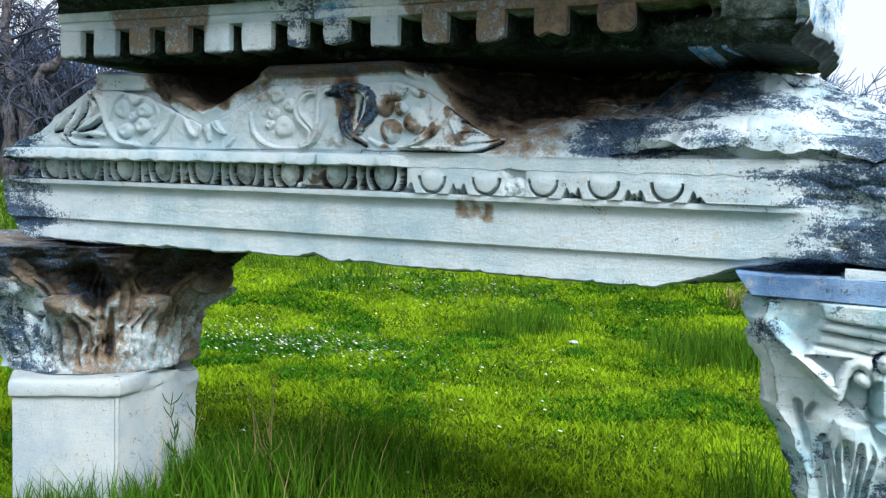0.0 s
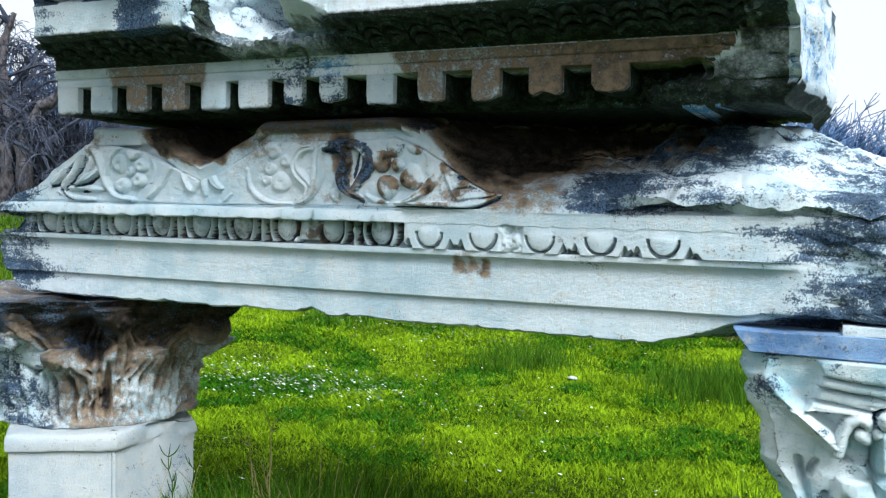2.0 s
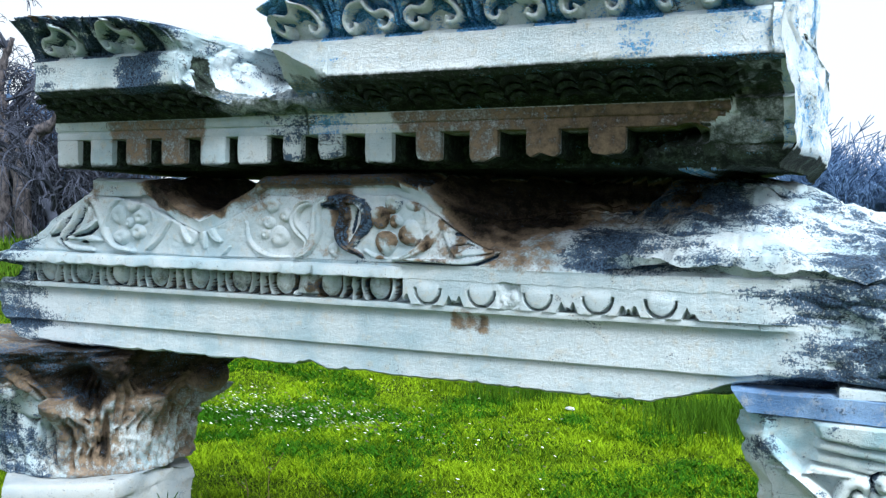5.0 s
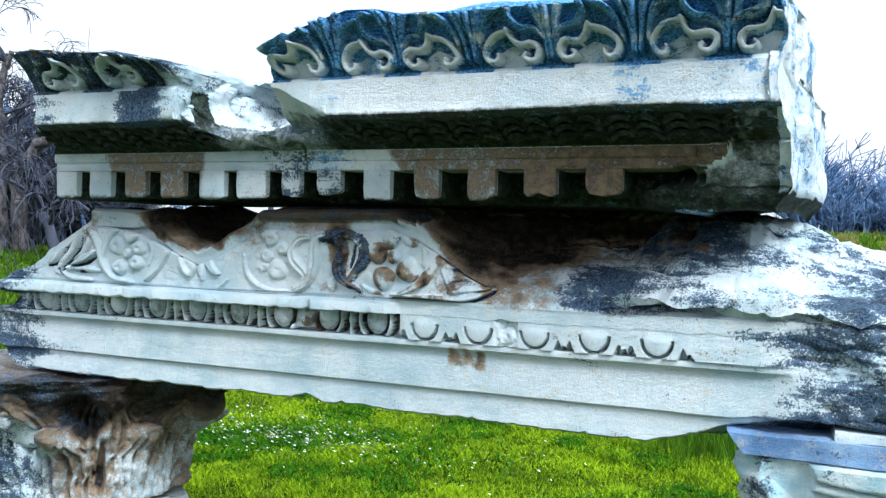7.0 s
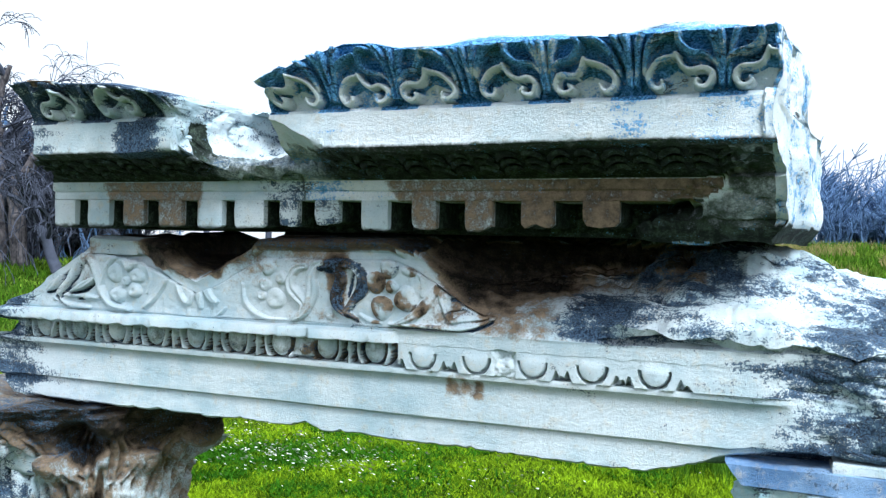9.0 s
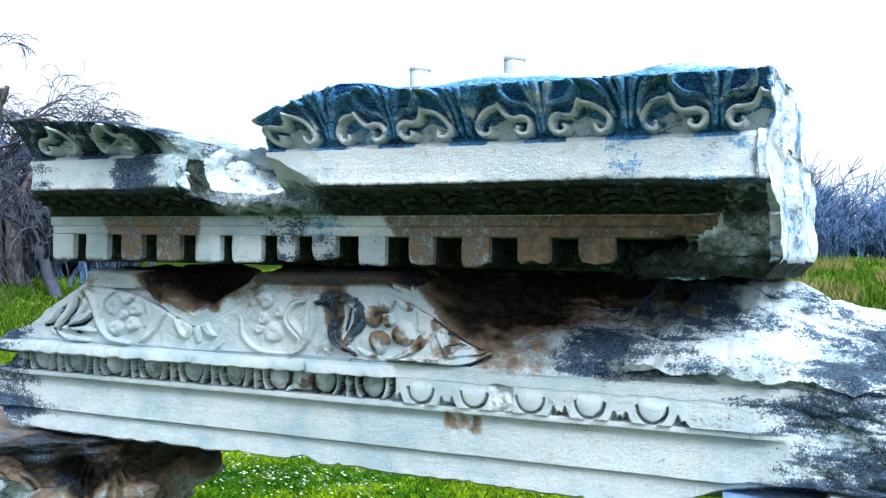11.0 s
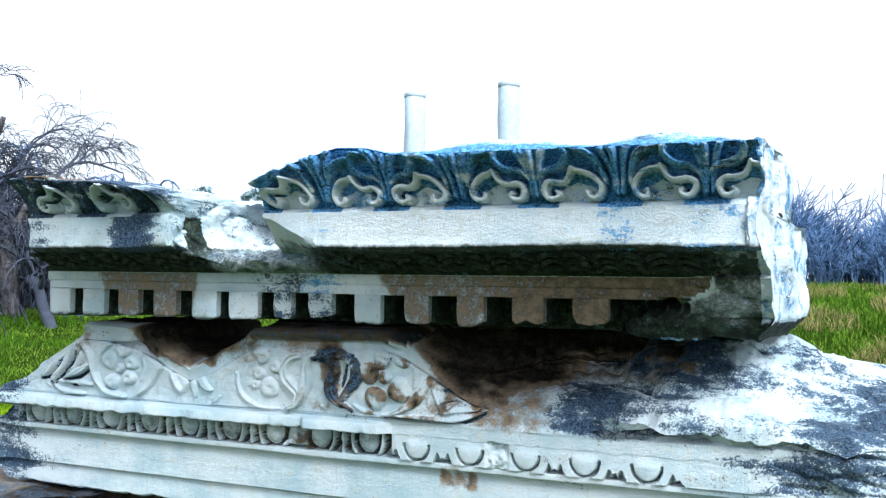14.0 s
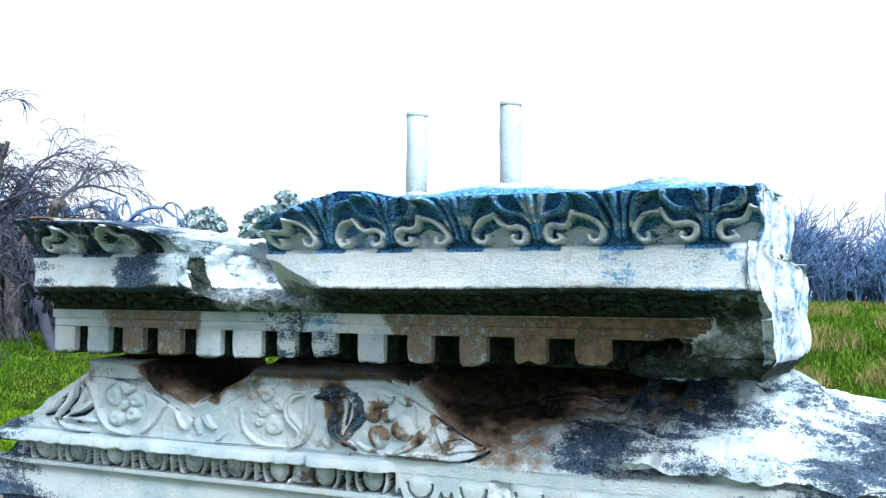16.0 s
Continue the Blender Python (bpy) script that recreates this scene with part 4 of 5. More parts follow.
def cyma(parent, x0, x1, centres, mat, high=1.0):
    """Carved face of the cyma: pale curled leaf tips under arching leaves, with flutes between."""
    X, S = np.meshgrid(np.arange(x0, x1, 0.0028), np.arange(0.0, 0.172, 0.0026), indexing="ij")
    field, owner = np.full(X.shape, -0.016), np.zeros(X.shape, int)
    names = {0: ("cyma_face", "", None)}
    number = 1
    for k, cx in enumerate(centres):
        rnd = random.Random(round(cx * 1000))
        side = 1 if k % 2 else -1
        for kind, group in (("flute", FLUTES), ("arching_leaf", OUTER), ("scroll_leaf", LOBES)):
            for keys, *rest in group:
                size = rnd.uniform(0.94, 1.06)
                for turn in ((-1, 1) if kind == "flute" and k == 0 else (1,) if kind == "flute" else (side,)):
                    line = [(cx + turn * a * size + rnd.uniform(-0.003, 0.003), b + 0.006 + rnd.uniform(-0.002, 0.002)) for a, b in keys]
                    add_stroke(field, owner, X, S, number, line, *rest)
                    names[number] = (kind, "pale curled leaf tip" if kind == "scroll_leaf" else "", None)
                    number += 1
    rough = np.array([[noise.noise(Vector((x * 30, 3, v * 30))) + 0.5 * noise.noise(Vector((x * 90, 3, v * 90))) for v in S[0]] for x in X[:, 0]])
    field = field * high + 0.0022 * rough
    Z = 2.158 + S
    tops = np.array([curve(SIMA_TOP, clamp(x, -2.6, -0.02)) for x in X[:, 0]])[:, None]
    t = np.clip(S / np.maximum(tops - 2.158, 0.02), 0, 1)
    Y = 2.305 - 0.115 * t ** 1.7 - np.where(field > -0.006, field * smooth_all(t), field)
    keep = (Z < tops - 0.001) & (X > x0 + 0.004)

    carved = dict(zip(zip(X.ravel().tolist(), Z.ravel().tolist()), owner.ravel().tolist()))

    def stain_shades(number):
        def f(x, y, z):
            kind = names[carved[(x, z)]][0]
            n, v = fbm(x, y, z, 16, 3), z - 2.158
            near = min(centres, key=lambda q: abs(q - x))
            if kind == "scroll_leaf":
                return clamp(0.18 + 0.5 * n), 0.03, 0.0
            if kind == "arching_leaf":
                return clamp(0.92 - 9 * max(0.0, 0.098 - v) + 0.4 * n), 0.05, 0.0
            if kind == "cyma_face" and abs(x - near) < 0.06 and v < 0.060 - 0.4 * abs(x - near):
                return clamp(0.34 + 0.5 * n), 0.12, 0.0
            return clamp(1.0 + 0.3 * n if kind == "cyma_face" else 0.95 + 0.5 * n), 0.0, 0.0
        return f
    field_parts(X, Y, Z, owner, keep, names, mat, stain_shades, parent)


def smooth_all(t):
    """Fades the relief out towards the lower and upper rim."""
    return np.clip(t / 0.05, 0.3, 1) * np.clip((1.0 - t) / 0.05, 0.6, 1)


cyma(left_cornice, -2.575, -1.985, (-2.375, -2.135), MARBLE, 1.2)
cyma(right_cornice, -1.535, -0.086, SCROLLS + [-0.106], CORNICE, 1.35)


def soffit_leaf(parent, cx):
    """A leaf carved in the sloping underside, three lobes on each side of a rib."""
    pcs = []

    def at(u, v):
        y = lerp(2.492, 2.325, v)
        z = lerp(1.974, 2.037, v) - 0.006
        return (cx + u, y, z)
    for s in (-1, 1):
        for k in range(3):
            v0 = 0.15 + 0.25 * k
            pts = bowed([at(0.006 * s, v0), at(0.024 * s, v0 + 0.20), at(0.052 * s, v0 + 0.26), at(0.068 * s, v0 + 0.10)], 8)
            pcs.append(tube_data(pts, [0.006, 0.009, 0.011, 0.012, 0.011, 0.009, 0.006, 0.003], 6, 0.8, (0, -0.35, -0.94)))
    v, f = joined(pcs)
    part("soffit_leaf", mesh_of("soffit_leaf", v, f, MARBLE, stain_shade, 60), parent)


for cx in (-2.52, -2.37, -2.22, -2.07, -1.93):
    soffit_leaf(left_cornice, cx)
for cx in np.arange(-1.30, -0.15, 0.152):
    soffit_leaf(right_cornice, float(cx))


def stub_leaf(parent, cx):
    """A leaf on the exposed rim where the overhang is gone."""
    pcs = []
    for i in range(6):
        u = (i - 2.5) / 2.5
        pts = bowed([(cx + 0.010 * u, 2.484, 1.972), (cx + 0.03 * u, 2.452, 1.984), (cx + 0.075 * u, 2.424, 2.008 - 0.010 * abs(u)), (cx + 0.095 * u, 2.426, 2.026 - 0.030 * abs(u))], 8)
        pcs.append(tube_data(pts, [0.007, 0.010, 0.012, 0.013, 0.013, 0.012, 0.010, 0.006], 6, 0.9))
    v, f = joined(pcs)
    part("carved_leaf", mesh_of("carved_leaf", v, f, MARBLE, stain_shade, 60), parent)


for cx in (-1.80, -1.65):
    stub_leaf(left_cornice, cx)
stub_leaf(right_cornice, -1.46)


# ---- supports ----
def cap_stain_shade(x, y, z):
    n, n2 = fbm(x, y, z, 3.5), fbm(x + 3, y, z, 10, 3)
    if x > -1.5:
        return clamp(0.20 + 0.5 * n + 0.5 * n2 + 0.12 * smooth(0.85, 0.6, z)), clamp(0.12 * n2), 0.0
    right = smooth(-2.98, -2.72, x)
    n += 0.9 * max(0.0, fbm(x, y, z * 0.8, 6.0, 3) - 0.15)
    # brown tone of the sheltered side, plus the block's shadow painted towards the top
    return clamp(0.34 - 0.20 * right + 0.5 * n + 0.12 * smooth(0.95, 1.03, z)), clamp(0.50 * right + 0.3 * n + 0.55 * smooth(0.86, 1.02, z) * smooth(-2.98, -2.85, x)), clamp(0.12 + 0.3 * n2)


def plain_stain(x, y, z):
    n = fbm(x, y, z, 3.0)
    return clamp(0.13 + 0.25 * n), clamp(0.16 + 0.3 * n * smooth(0.35, 0.48, z)), clamp(0.5 * smooth(0.12, -0.02, z) + 0.12 + 0.3 * fbm(x, y, z * 0.5, 5))


def ring(cx, cy, z, r, square, n, turn=0.0):
    """A ring between a circle and a square of half-width r."""
    out = []
    for k in range(n):
        a = 2 * math.pi * k / n + turn
        c, s = math.cos(a), math.sin(a)
        q = 1 / max(abs(c), abs(s))
        rr = r * lerp(1.0, q, square)
        out.append((cx + rr * c, cy + rr * s, z))
    return out


def lathe(name, rings, mat, parent, stain_shade_of, amount=None, label="", sharp=40, bedded=True):
    n = len(rings[0])
    verts = [p for r in rings for p in r]
    faces = grid_faces(len(rings), n, True)
    if amount:
        verts = roughen(verts, faces, amount, bedded)
    faces += [tuple(range(n))[::-1], tuple((len(rings) - 1) * n + k for k in range(n))]
    return part(name, mesh_of(name, verts, faces, mat, stain_shade_of, sharp), parent, label)


# left pedestal: many-sided block with a moulding on the face towards the lawn's edge
ped = thing("pedestal", "short white marble pedestal block with worn top moulding", "pedestal", (-2.95, 2.97, -0.05))
PED = [(-2.579, 2.725), (-2.579, 3.20), (-2.80, 3.40), (-3.16, 3.36), (-3.30, 3.12), (-3.24, 2.83), (-2.925, 2.512)]


def ped_ring(z, out, n=26):
    """The outline pushed out by a moulding, which has broken away from the side faces."""
    row = []
    for i, (a, b) in enumerate(zip(PED, PED[1:] + PED[:1])):
        for k in range(n):
            x, y = lerp(a[0], b[0], k / n), lerp(a[1], b[1], k / n)
            dx, dy = x + 2.97, y - 2.97
            r = math.hypot(dx, dy)
            o = out * (1.0 if i >= 5 else 1 - smooth(0.05, 0.32, k / n) if i == 0 else 0.2)
            low = 0.045 * smooth(2.98, 3.18, y) * smooth(0.40, 0.55, z)
            row.append((x + dx / r * o, y + dy / r * o, z - low))
    return row


rr = [ped_ring(z, o) for z, o in [(-0.12, 0.0), (0.0, 0.0), (0.08, 0.0), (0.16, 0.0), (0.24, 0.0), (0.32, 0.0), (0.40, 0.0), (0.46, 0.0), (0.482, 0.001), (0.487, 0.010), (0.492, 0.018), (0.502, 0.021), (0.525, 0.021), (0.543, 0.019), (0.553, 0.012), (0.557, 0.0), (0.557, -0.06)]]
lathe("body", rr, PLINTH, ped, plain_stain, lambda x, y, z: 0.007 + 0.05 * smooth(2.74, 2.95, y) * smooth(0.38, 0.52, z))
v, f = tube_data([(-2.583, 2.722, z) for z in np.linspace(0.0, 0.48, 9)], [0.010] * 9, 8)
part("corner_bead", mesh_of("corner_bead", v, f, PLINTH, plain_stain, 60), ped)


def acanthus(s, a, turn, s1, depth):
    """Height of a ring of eight standing leaves that reach up to s1, each with a rib and lobes cut along it."""
    k = (a - turn) / (math.pi / 4)
    q = (k - round(k)) * 2
    wob = 0.10 * noise.noise(Vector((round(k) * 7.3, s * 4, 1)))
    q += wob
    t = s / s1
    if t > 1.12:
        return 0.0
    lobes = 0.12 * abs(math.sin(t * 9.5 + 0.8 * round(k)))
    half = (0.98 - 0.60 * smooth(0.55, 1.12, t)) * (1 - lobes)
    p = abs(q) / half
    if p > 1:
        return -0.45 * depth * smooth(1.0, 1.12, p) * smooth(0.05, 0.3, t)
    body = (0.55 + 0.45 * t) * (1 - p ** 3) ** 0.5
    curl = 0.9 * smooth(0.70, 0.98, t) * (1 - p * p)
    cuts = sum(groove(p - c - 0.10 * t, 0.075) for c in (0.18, 0.45, 0.74)) * smooth(0.04, 0.2, t) * smooth(1.05, 0.8, t)
    return depth * (body + curl - 0.85 * cuts)


HOLLOWS = [(-50, 0.70, 13, 0.20, 0.13), (-78, 0.52, 9, 0.09, 0.09), (-112, 0.66, 10, 0.12, 0.08), (8, 0.62, 7, 0.10, 0.06), (24, 0.30, 5, 0.06, 0.07), (28, 0.46, 5, 0.07, 0.07), (30, 0.68, 6, 0.08, 0.07), (-41, 0.30, 3, 0.22, 0.05), (38, 0.12, 8, 0.09, 0.08)]


def corinthian(name, label, cx, cy, z0, z1, rb, rt, stain_shade_of):
    cap = thing(name, label, "capital", (cx, cy, z0), "capitals")
    rings, n, sunk = [], 420, {}
    for s in np.linspace(0, 1, 130):
        z = lerp(z0, z1, s)
        r = rb + (rt - rb) * (0.08 * s + 0.92 * s ** 2.6)
        row = []
        for i in range(n):
            a = 2 * math.pi * i / n - math.pi
            b = a - radians(50)
            rr = r * lerp(1.0, 0.92 / max(abs(math.cos(b)), abs(math.sin(b))), 0.8 * smooth(0.5, 0.95, s))
            x, y = cx + rr * math.cos(a), cy + rr * math.sin(a)
            smoother = within(math.degrees(a), -40, 12, 5)
            h = max(acanthus(s, a, radians(-18), 0.54, 0.085), acanthus(s, a, radians(4.5), 0.84, 0.060))
            h = lerp(h, 0.6 * h + 0.012, smoother)
            for da, ds, wa, ws, deep in HOLLOWS:
                u = math.hypot((math.degrees(a) - da) / wa, (s - ds) / ws)
                h -= deep * (1 - smooth(0.55, 1.1, u + 0.25 * fbm(x, y, z, 9, 2)))
            h += (0.030 - 0.015 * smoother) * fbm(x, y, z, 7.0, 3) + 0.010 * fbm(x, y, z, 24.0, 3) + 0.035 * smooth(0.75, 0.95, s) * fbm(x + 4, y, z * 1.4, 10.0, 3)
            row.append((x + math.cos(a) * h, y + math.sin(a) * h, float(z)))
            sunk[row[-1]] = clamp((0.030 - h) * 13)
        rings.append(row)

    def hollow_shaded(x, y, z):
        d, b, g = stain_shade_of(x, y, z)
        # sunken parts of the carving painted darker to look shaded
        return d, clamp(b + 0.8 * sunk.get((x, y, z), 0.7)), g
    for f in (0.93, 0.8, 0.6, 0.3):
        rings.append([(lerp(cx, x, f), lerp(cy, y, f), z - 0.012 + 0.02 * fbm(x * f, y * f, 5, 6, 3)) for x, y, z in rings[129]])
    lathe("bell", rings, ROUGH, cap, hollow_shaded, None, sharp=0)
    h = z1 - z0
    for k in range(4):
        a = radians(-85 + 90 * k)
        d, t, c = Vector((math.cos(a), math.sin(a), 0)), Vector((-math.sin(a), math.cos(a), 0)), Vector((cx, cy, 0))
        keys = [c + d * (rb + 0.03) + Vector((0, 0, z0 + 0.50 * h)), c + d * (rt * 0.80) + t * 0.03 + Vector((0, 0, z0 + 0.74 * h)), c + d * rt + t * 0.02 + Vector((0, 0, z0 + 0.90 * h)),
                c + d * (rt * 1.06) + Vector((0, 0, z0 + 0.78 * h)), c + d * (rt * 0.97) + Vector((0, 0, z0 + 0.70 * h)), c + d * (rt * 0.93) + Vector((0, 0, z0 + 0.78 * h))]
        v, f = tube_data(bowed(keys, 30), [0.040 + 0.018 * math.sin(math.pi * i / 29) for i in range(30)], 18, 1.3, tuple(t))
        v = roughen(v, f, lambda x, y, z: 0.09, False)
        part("volute", mesh_of("volute", v, f, ROUGH, stain_shade_of, 0), cap)
    return cap


corinthian("capital", "eroded marble capital with acanthus leaves, brown on its sheltered side", -2.985, 3.05, 0.557, 1.095, 0.372, 0.57, cap_stain_shade)

# right support: pilaster capital on a shaft, with levelling slabs on top
rcap = thing("pilaster_capital", "marble pilaster capital with abacus lines, volute and acanthus leaves", "capital", (0.32, 2.95, 0.40), "capitals")


def rcap_carving(x, z):
    """Relief of the front face, out from the bell."""
    h = 0.0
    if z > 0.945:
        edge = 0.0 - 0.9 * max(0.0, 0.985 - z) + 0.012 * fbm(x, 0, z, 12, 2)
        on = smooth(edge - 0.010, edge + 0.010, x)
        step = 0.030 if z > 1.046 else 0.022 if z > 1.012 else 0.013 if z > 0.972 else 0.020
        step -= sum(0.034 * groove(z - c + 0.10 * x, 0.0055) for c in (1.048, 1.014, 0.974))
        h += on * step - (1 - on) * 0.012
    d, t = near_line(x, z, (-0.20, 1.065), (0.054, 0.853))
    h += 0.038 * max(0.0, 1 - d / 0.036)
    side = (x + 0.20) * 0.212 + (z - 1.065) * 0.254
    if side < -0.004:
        h -= 0.010 + 0.010 * fbm(x, 3, z, 7)
    elif z < 0.945 and x < 0.075 and d > 0.02:
        h -= 0.026
    # volute arch over a hollow, with its curl
    if 0.070 < x < 0.140 and 0.80 < z < 0.93:
        h -= 0.024
    d = near_path(x, z, [(0.058, 0.835), (0.066, 0.89), (0.082, 0.925), (0.107, 0.940), (0.132, 0.930), (0.146, 0.905), (0.130, 0.885), (0.112, 0.895)])
    if d < 0.016:
        h = max(h, 0.034 * (1 - (d / 0.016) ** 2) ** 0.5)
    for a, b in (((0.175, 0.80), (0.168, 0.94)), ((0.30, 0.72), (0.31, 0.92)), ((0.175, 0.94), (0.34, 0.945))):
        d, t = near_line(x, z, a, b)
        h += 0.026 * groove(d, 0.016) - 0.022 * groove(d - 0.030, 0.007)
    # drilled furrows of the leaves
    for keys in ([(-0.045, 0.795), (-0.02, 0.70), (0.0, 0.605)], [(0.0, 0.79), (-0.012, 0.775), (-0.018, 0.755)], [(0.03, 0.70), (0.055, 0.63), (0.075, 0.55)], [(0.088, 0.705), (0.092, 0.60)], [(0.125, 0.70), (0.112, 0.62), (0.108, 0.54)], [(0.135, 0.80), (0.150, 0.765)]):
        d = near_path(x, z, keys)
        h -= 0.026 * groove(d, 0.0065)
    # leaves
    for cx, z0, z1, w in ((0.10, 0.36, 0.73, 0.075), (0.29, 0.36, 0.73, 0.08), (0.50, 0.36, 0.72, 0.09)):
        t = (z - z0) / (z1 - z0)
        if 0 < t < 1.08:
            q = (x - cx) / (w * (0.45 + 0.75 * t) * (1 - 0.5 * smooth(0.8, 1.08, t)))
            if abs(q) < 1:
                h = min(h, 0.0) * 0.8 + 0.030 * (1 - q * q) ** 0.5 * (0.6 + 0.5 * t)
                for k in (0.0, 0.36, 0.72):
                    h -= 0.022 * groove(abs(q) - k - 0.05 * math.sin(9 * t), 0.07) * smooth(0.0, 0.2, t) * smooth(1.0, 0.75, t)
    return h


def rcap_section(z):
    """Outline at height z, anticlockwise from the front left corner."""
    s = clamp((z - 0.40) / 0.69)
    xl = lerp(-0.02, -0.195, smooth(0.0, 1.0, s ** 0.8)) + 0.02 * fbm(0, 0, z, 7)
    fr = lerp(2.735, 2.670, s ** 1.5)
    cut = 0.05 + 0.03 * fbm(1, 0, z, 6)
    pts = []
    for u in np.linspace(0, 1, 260) ** 1.4:
        x = lerp(xl + cut, 0.62, u)
        pts.append((x, fr - 1.5 * rcap_carving(x, z) * smooth(0.0, 0.08, u)))
    for u in np.linspace(0, 1, 6):
        pts.append((0.66, lerp(fr, 3.25, u)))
    for u in np.linspace(0, 1, 8):
        pts.append((lerp(0.66, xl + 0.05, u), 3.25))
    for u in np.linspace(0.05, 1, 24):
        pts.append((lerp(xl + 0.05, xl, u) + 0.03 * fbm(2, u * 0.5, z, 6), lerp(3.25, fr + cut, u)))
    for u in np.linspace(0.15, 0.9, 6):
        pts.append((lerp(xl, xl + cut, u), lerp(fr + cut, fr, u)))
    return [(x, y, z) for x, y in pts]


def rcap_stain_shade(x, y, z):
    d, b, g = cap_stain_shade(x, y, z)
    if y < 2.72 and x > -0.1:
        # recesses of the relief get a darker tone in place of shade
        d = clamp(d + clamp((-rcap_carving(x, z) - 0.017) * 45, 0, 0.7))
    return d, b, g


for nm, za, zb, n in (("bell", 0.40, 0.866, 120), ("abacus", 0.8665, 1.092, 70)):
    lathe(nm, [rcap_section(z) for z in np.linspace(za, zb, n)], PATINA, rcap, rcap_stain_shade, lambda x, y, z: 0.012 + 0.03 * (1 - smooth(-0.16, -0.06, x)), sharp=0, bedded=False)

shaft = thing("pilaster_shaft", "weathered marble shaft set in the grass", "shaft", (0.36, 3.0, -0.1))
lathe("body", [[(0.36 + (0.34 + o) * sx, 3.0 + (0.24 + o) * sy, z) for sx, sy in ((-1, -1), (-0.3, -1), (0.3, -1), (1, -1), (1, 0), (1, 1), (0, 1), (-1, 1), (-1, 0))] for z, o in ((-0.15, 0.02), (0.05, 0.02), (0.07, 0), (0.2, 0), (0.36, 0), (0.38, 0.015), (0.40, 0.015))], MARBLE, shaft, plain_stain)


def slab(label, x0, x1, y0, y1, z0, z1, mat, rough, slant):
    ob = thing("levelling_slab", label, "stone slab", ((x0 + x1) / 2, (y0 + y1) / 2, z0), "slabs under the architrave")

    def section(x):
        u = (x - x0) / (x1 - x0)
        t = 0.004 + 0.012 * fbm(x, 0, z0, 6, 2)
        pts = [(y1, z0)]
        pts += [(lerp(y1, y0, f), z0) for f in (0.4, 0.8, 0.98)]
        pts += [(y0 - 0.006, lerp(z0, z1, f)) for f in (0.08, 0.3, 0.6, 0.92)]
        pts += [(lerp(y0, y1, f), z1 - t * 0.2) for f in (0.02, 0.3, 0.7, 1.0)]
        return [(x + slant * (z - z0) / (z1 - z0) * (1 - u) - 0.02 * (1 - u) * fbm(0, y, z, 7, 2), y, z) for y, z in pts]
    sweep("body", np.linspace(x0, x1, 70), section, mat, ob, lambda x, y, z: (clamp(0.16 + 0.25 * fbm(x, y, z, 5) - 0.2 * within(x, 0.18, 0.24, 0.01)), 0, 0), lambda x, y, z: rough)


slab("blue-grey marble slab wedged under the architrave", -0.185, 0.75, 2.665, 3.2, 1.092, 1.164, SLATE, 0.014, -0.055)
slab("thin pale stone sliver packed on the blue slab", 0.045, 0.70, 2.67, 3.1, 1.163, 1.188, ROUGH, 0.012, 0.0)


# ---- ground ----
def ground_z(x, y):
    d = math.hypot(x, y)
    a = math.atan2(x, y)
    crest = lerp(1.42, 1.86, smooth(-0.6, 0.05, a))
    g = lerp(-0.08, crest, smooth(7.5, 21.0, d) if y > 0 else 0.0)
    if y > 0 and d > 21:
        g = crest - 0.25 * smooth(22, 60, d)
    near = 0.07 * math.exp(-((y - 3.0) / 1.3) ** 2)
    return g + near + 0.035 * noise.noise(Vector((x * 0.7, y * 0.7, 0))) + 0.10 * smooth(9, 16, d) * noise.noise(Vector((x * 0.25, y * 0.25, 3)))


def spread(n, near, far):
    """Distances that widen outward on both sides of zero."""
    s = np.linspace(-1, 1, n)
    return np.sign(s) * (near * np.abs(s) + (far - near) * np.abs(s) ** 6)


gx, gy = spread(150, 32, 600), spread(150, 32, 600)
gv = [(float(x), float(y), ground_z(x, y)) for y in gy for x in gx]
ground = new("ground", mesh_of("ground", gv, grid_faces(150, 150), SOIL, None, 0))
tagged(ground, "grassy ground rising to a low bank", "ground", kind="structure")

rng = np.random.default_rng(7)


def tufts(name, places, heights, widths, mat, label, bend=0.5, blades=1):
    """Bent tapering blades, one mesh: places (n, 2)."""
    n = len(places)
    z = np.array([ground_z(x, y) for x, y in places]) - 0.01
    base = np.column_stack([places, z])
    a = rng.uniform(0, 2 * math.pi, n)
    side = np.column_stack([np.cos(a), np.sin(a), np.zeros(n)]) * widths[:, None]
    b = rng.uniform(0, 2 * math.pi, n)
    lean = np.column_stack([np.cos(b), np.sin(b), np.zeros(n)]) * (heights * bend * rng.uniform(0.2, 1.0, n))[:, None]
    up = np.column_stack([np.zeros(n), np.zeros(n), heights])
    v = np.stack([base - side, base + side, base + up * 0.55 + lean * 0.35 - side * 0.7, base + up * 0.55 + lean * 0.35 + side * 0.7, base + up + lean], 1).reshape(-1, 3)
    k = np.arange(n)[:, None] * 5
    faces = [tuple(q) for q in (k + np.array([[0, 1, 3, 2]])).tolist()] + [tuple(q) for q in (k + np.array([[2, 3, 4]])).tolist()]
    me = bpy.data.meshes.new(name)
    me.from_pydata(v.tolist(), [], faces)
    me.materials.append(mat)
    ob = new(name, me)
    return tagged(ob, label, "grass", kind="stuff")


def fan(n, r0, r1, a0, a1, power=1.0):
    """Random places in a sector seen from the origin; angles from straight ahead, to the right."""
    r = r0 + (r1 - r0) * rng.uniform(0, 1, n) ** power
    a = np.radians(rng.uniform(a0, a1, n))
    return np.column_stack([r * np.sin(a), r * np.cos(a)])


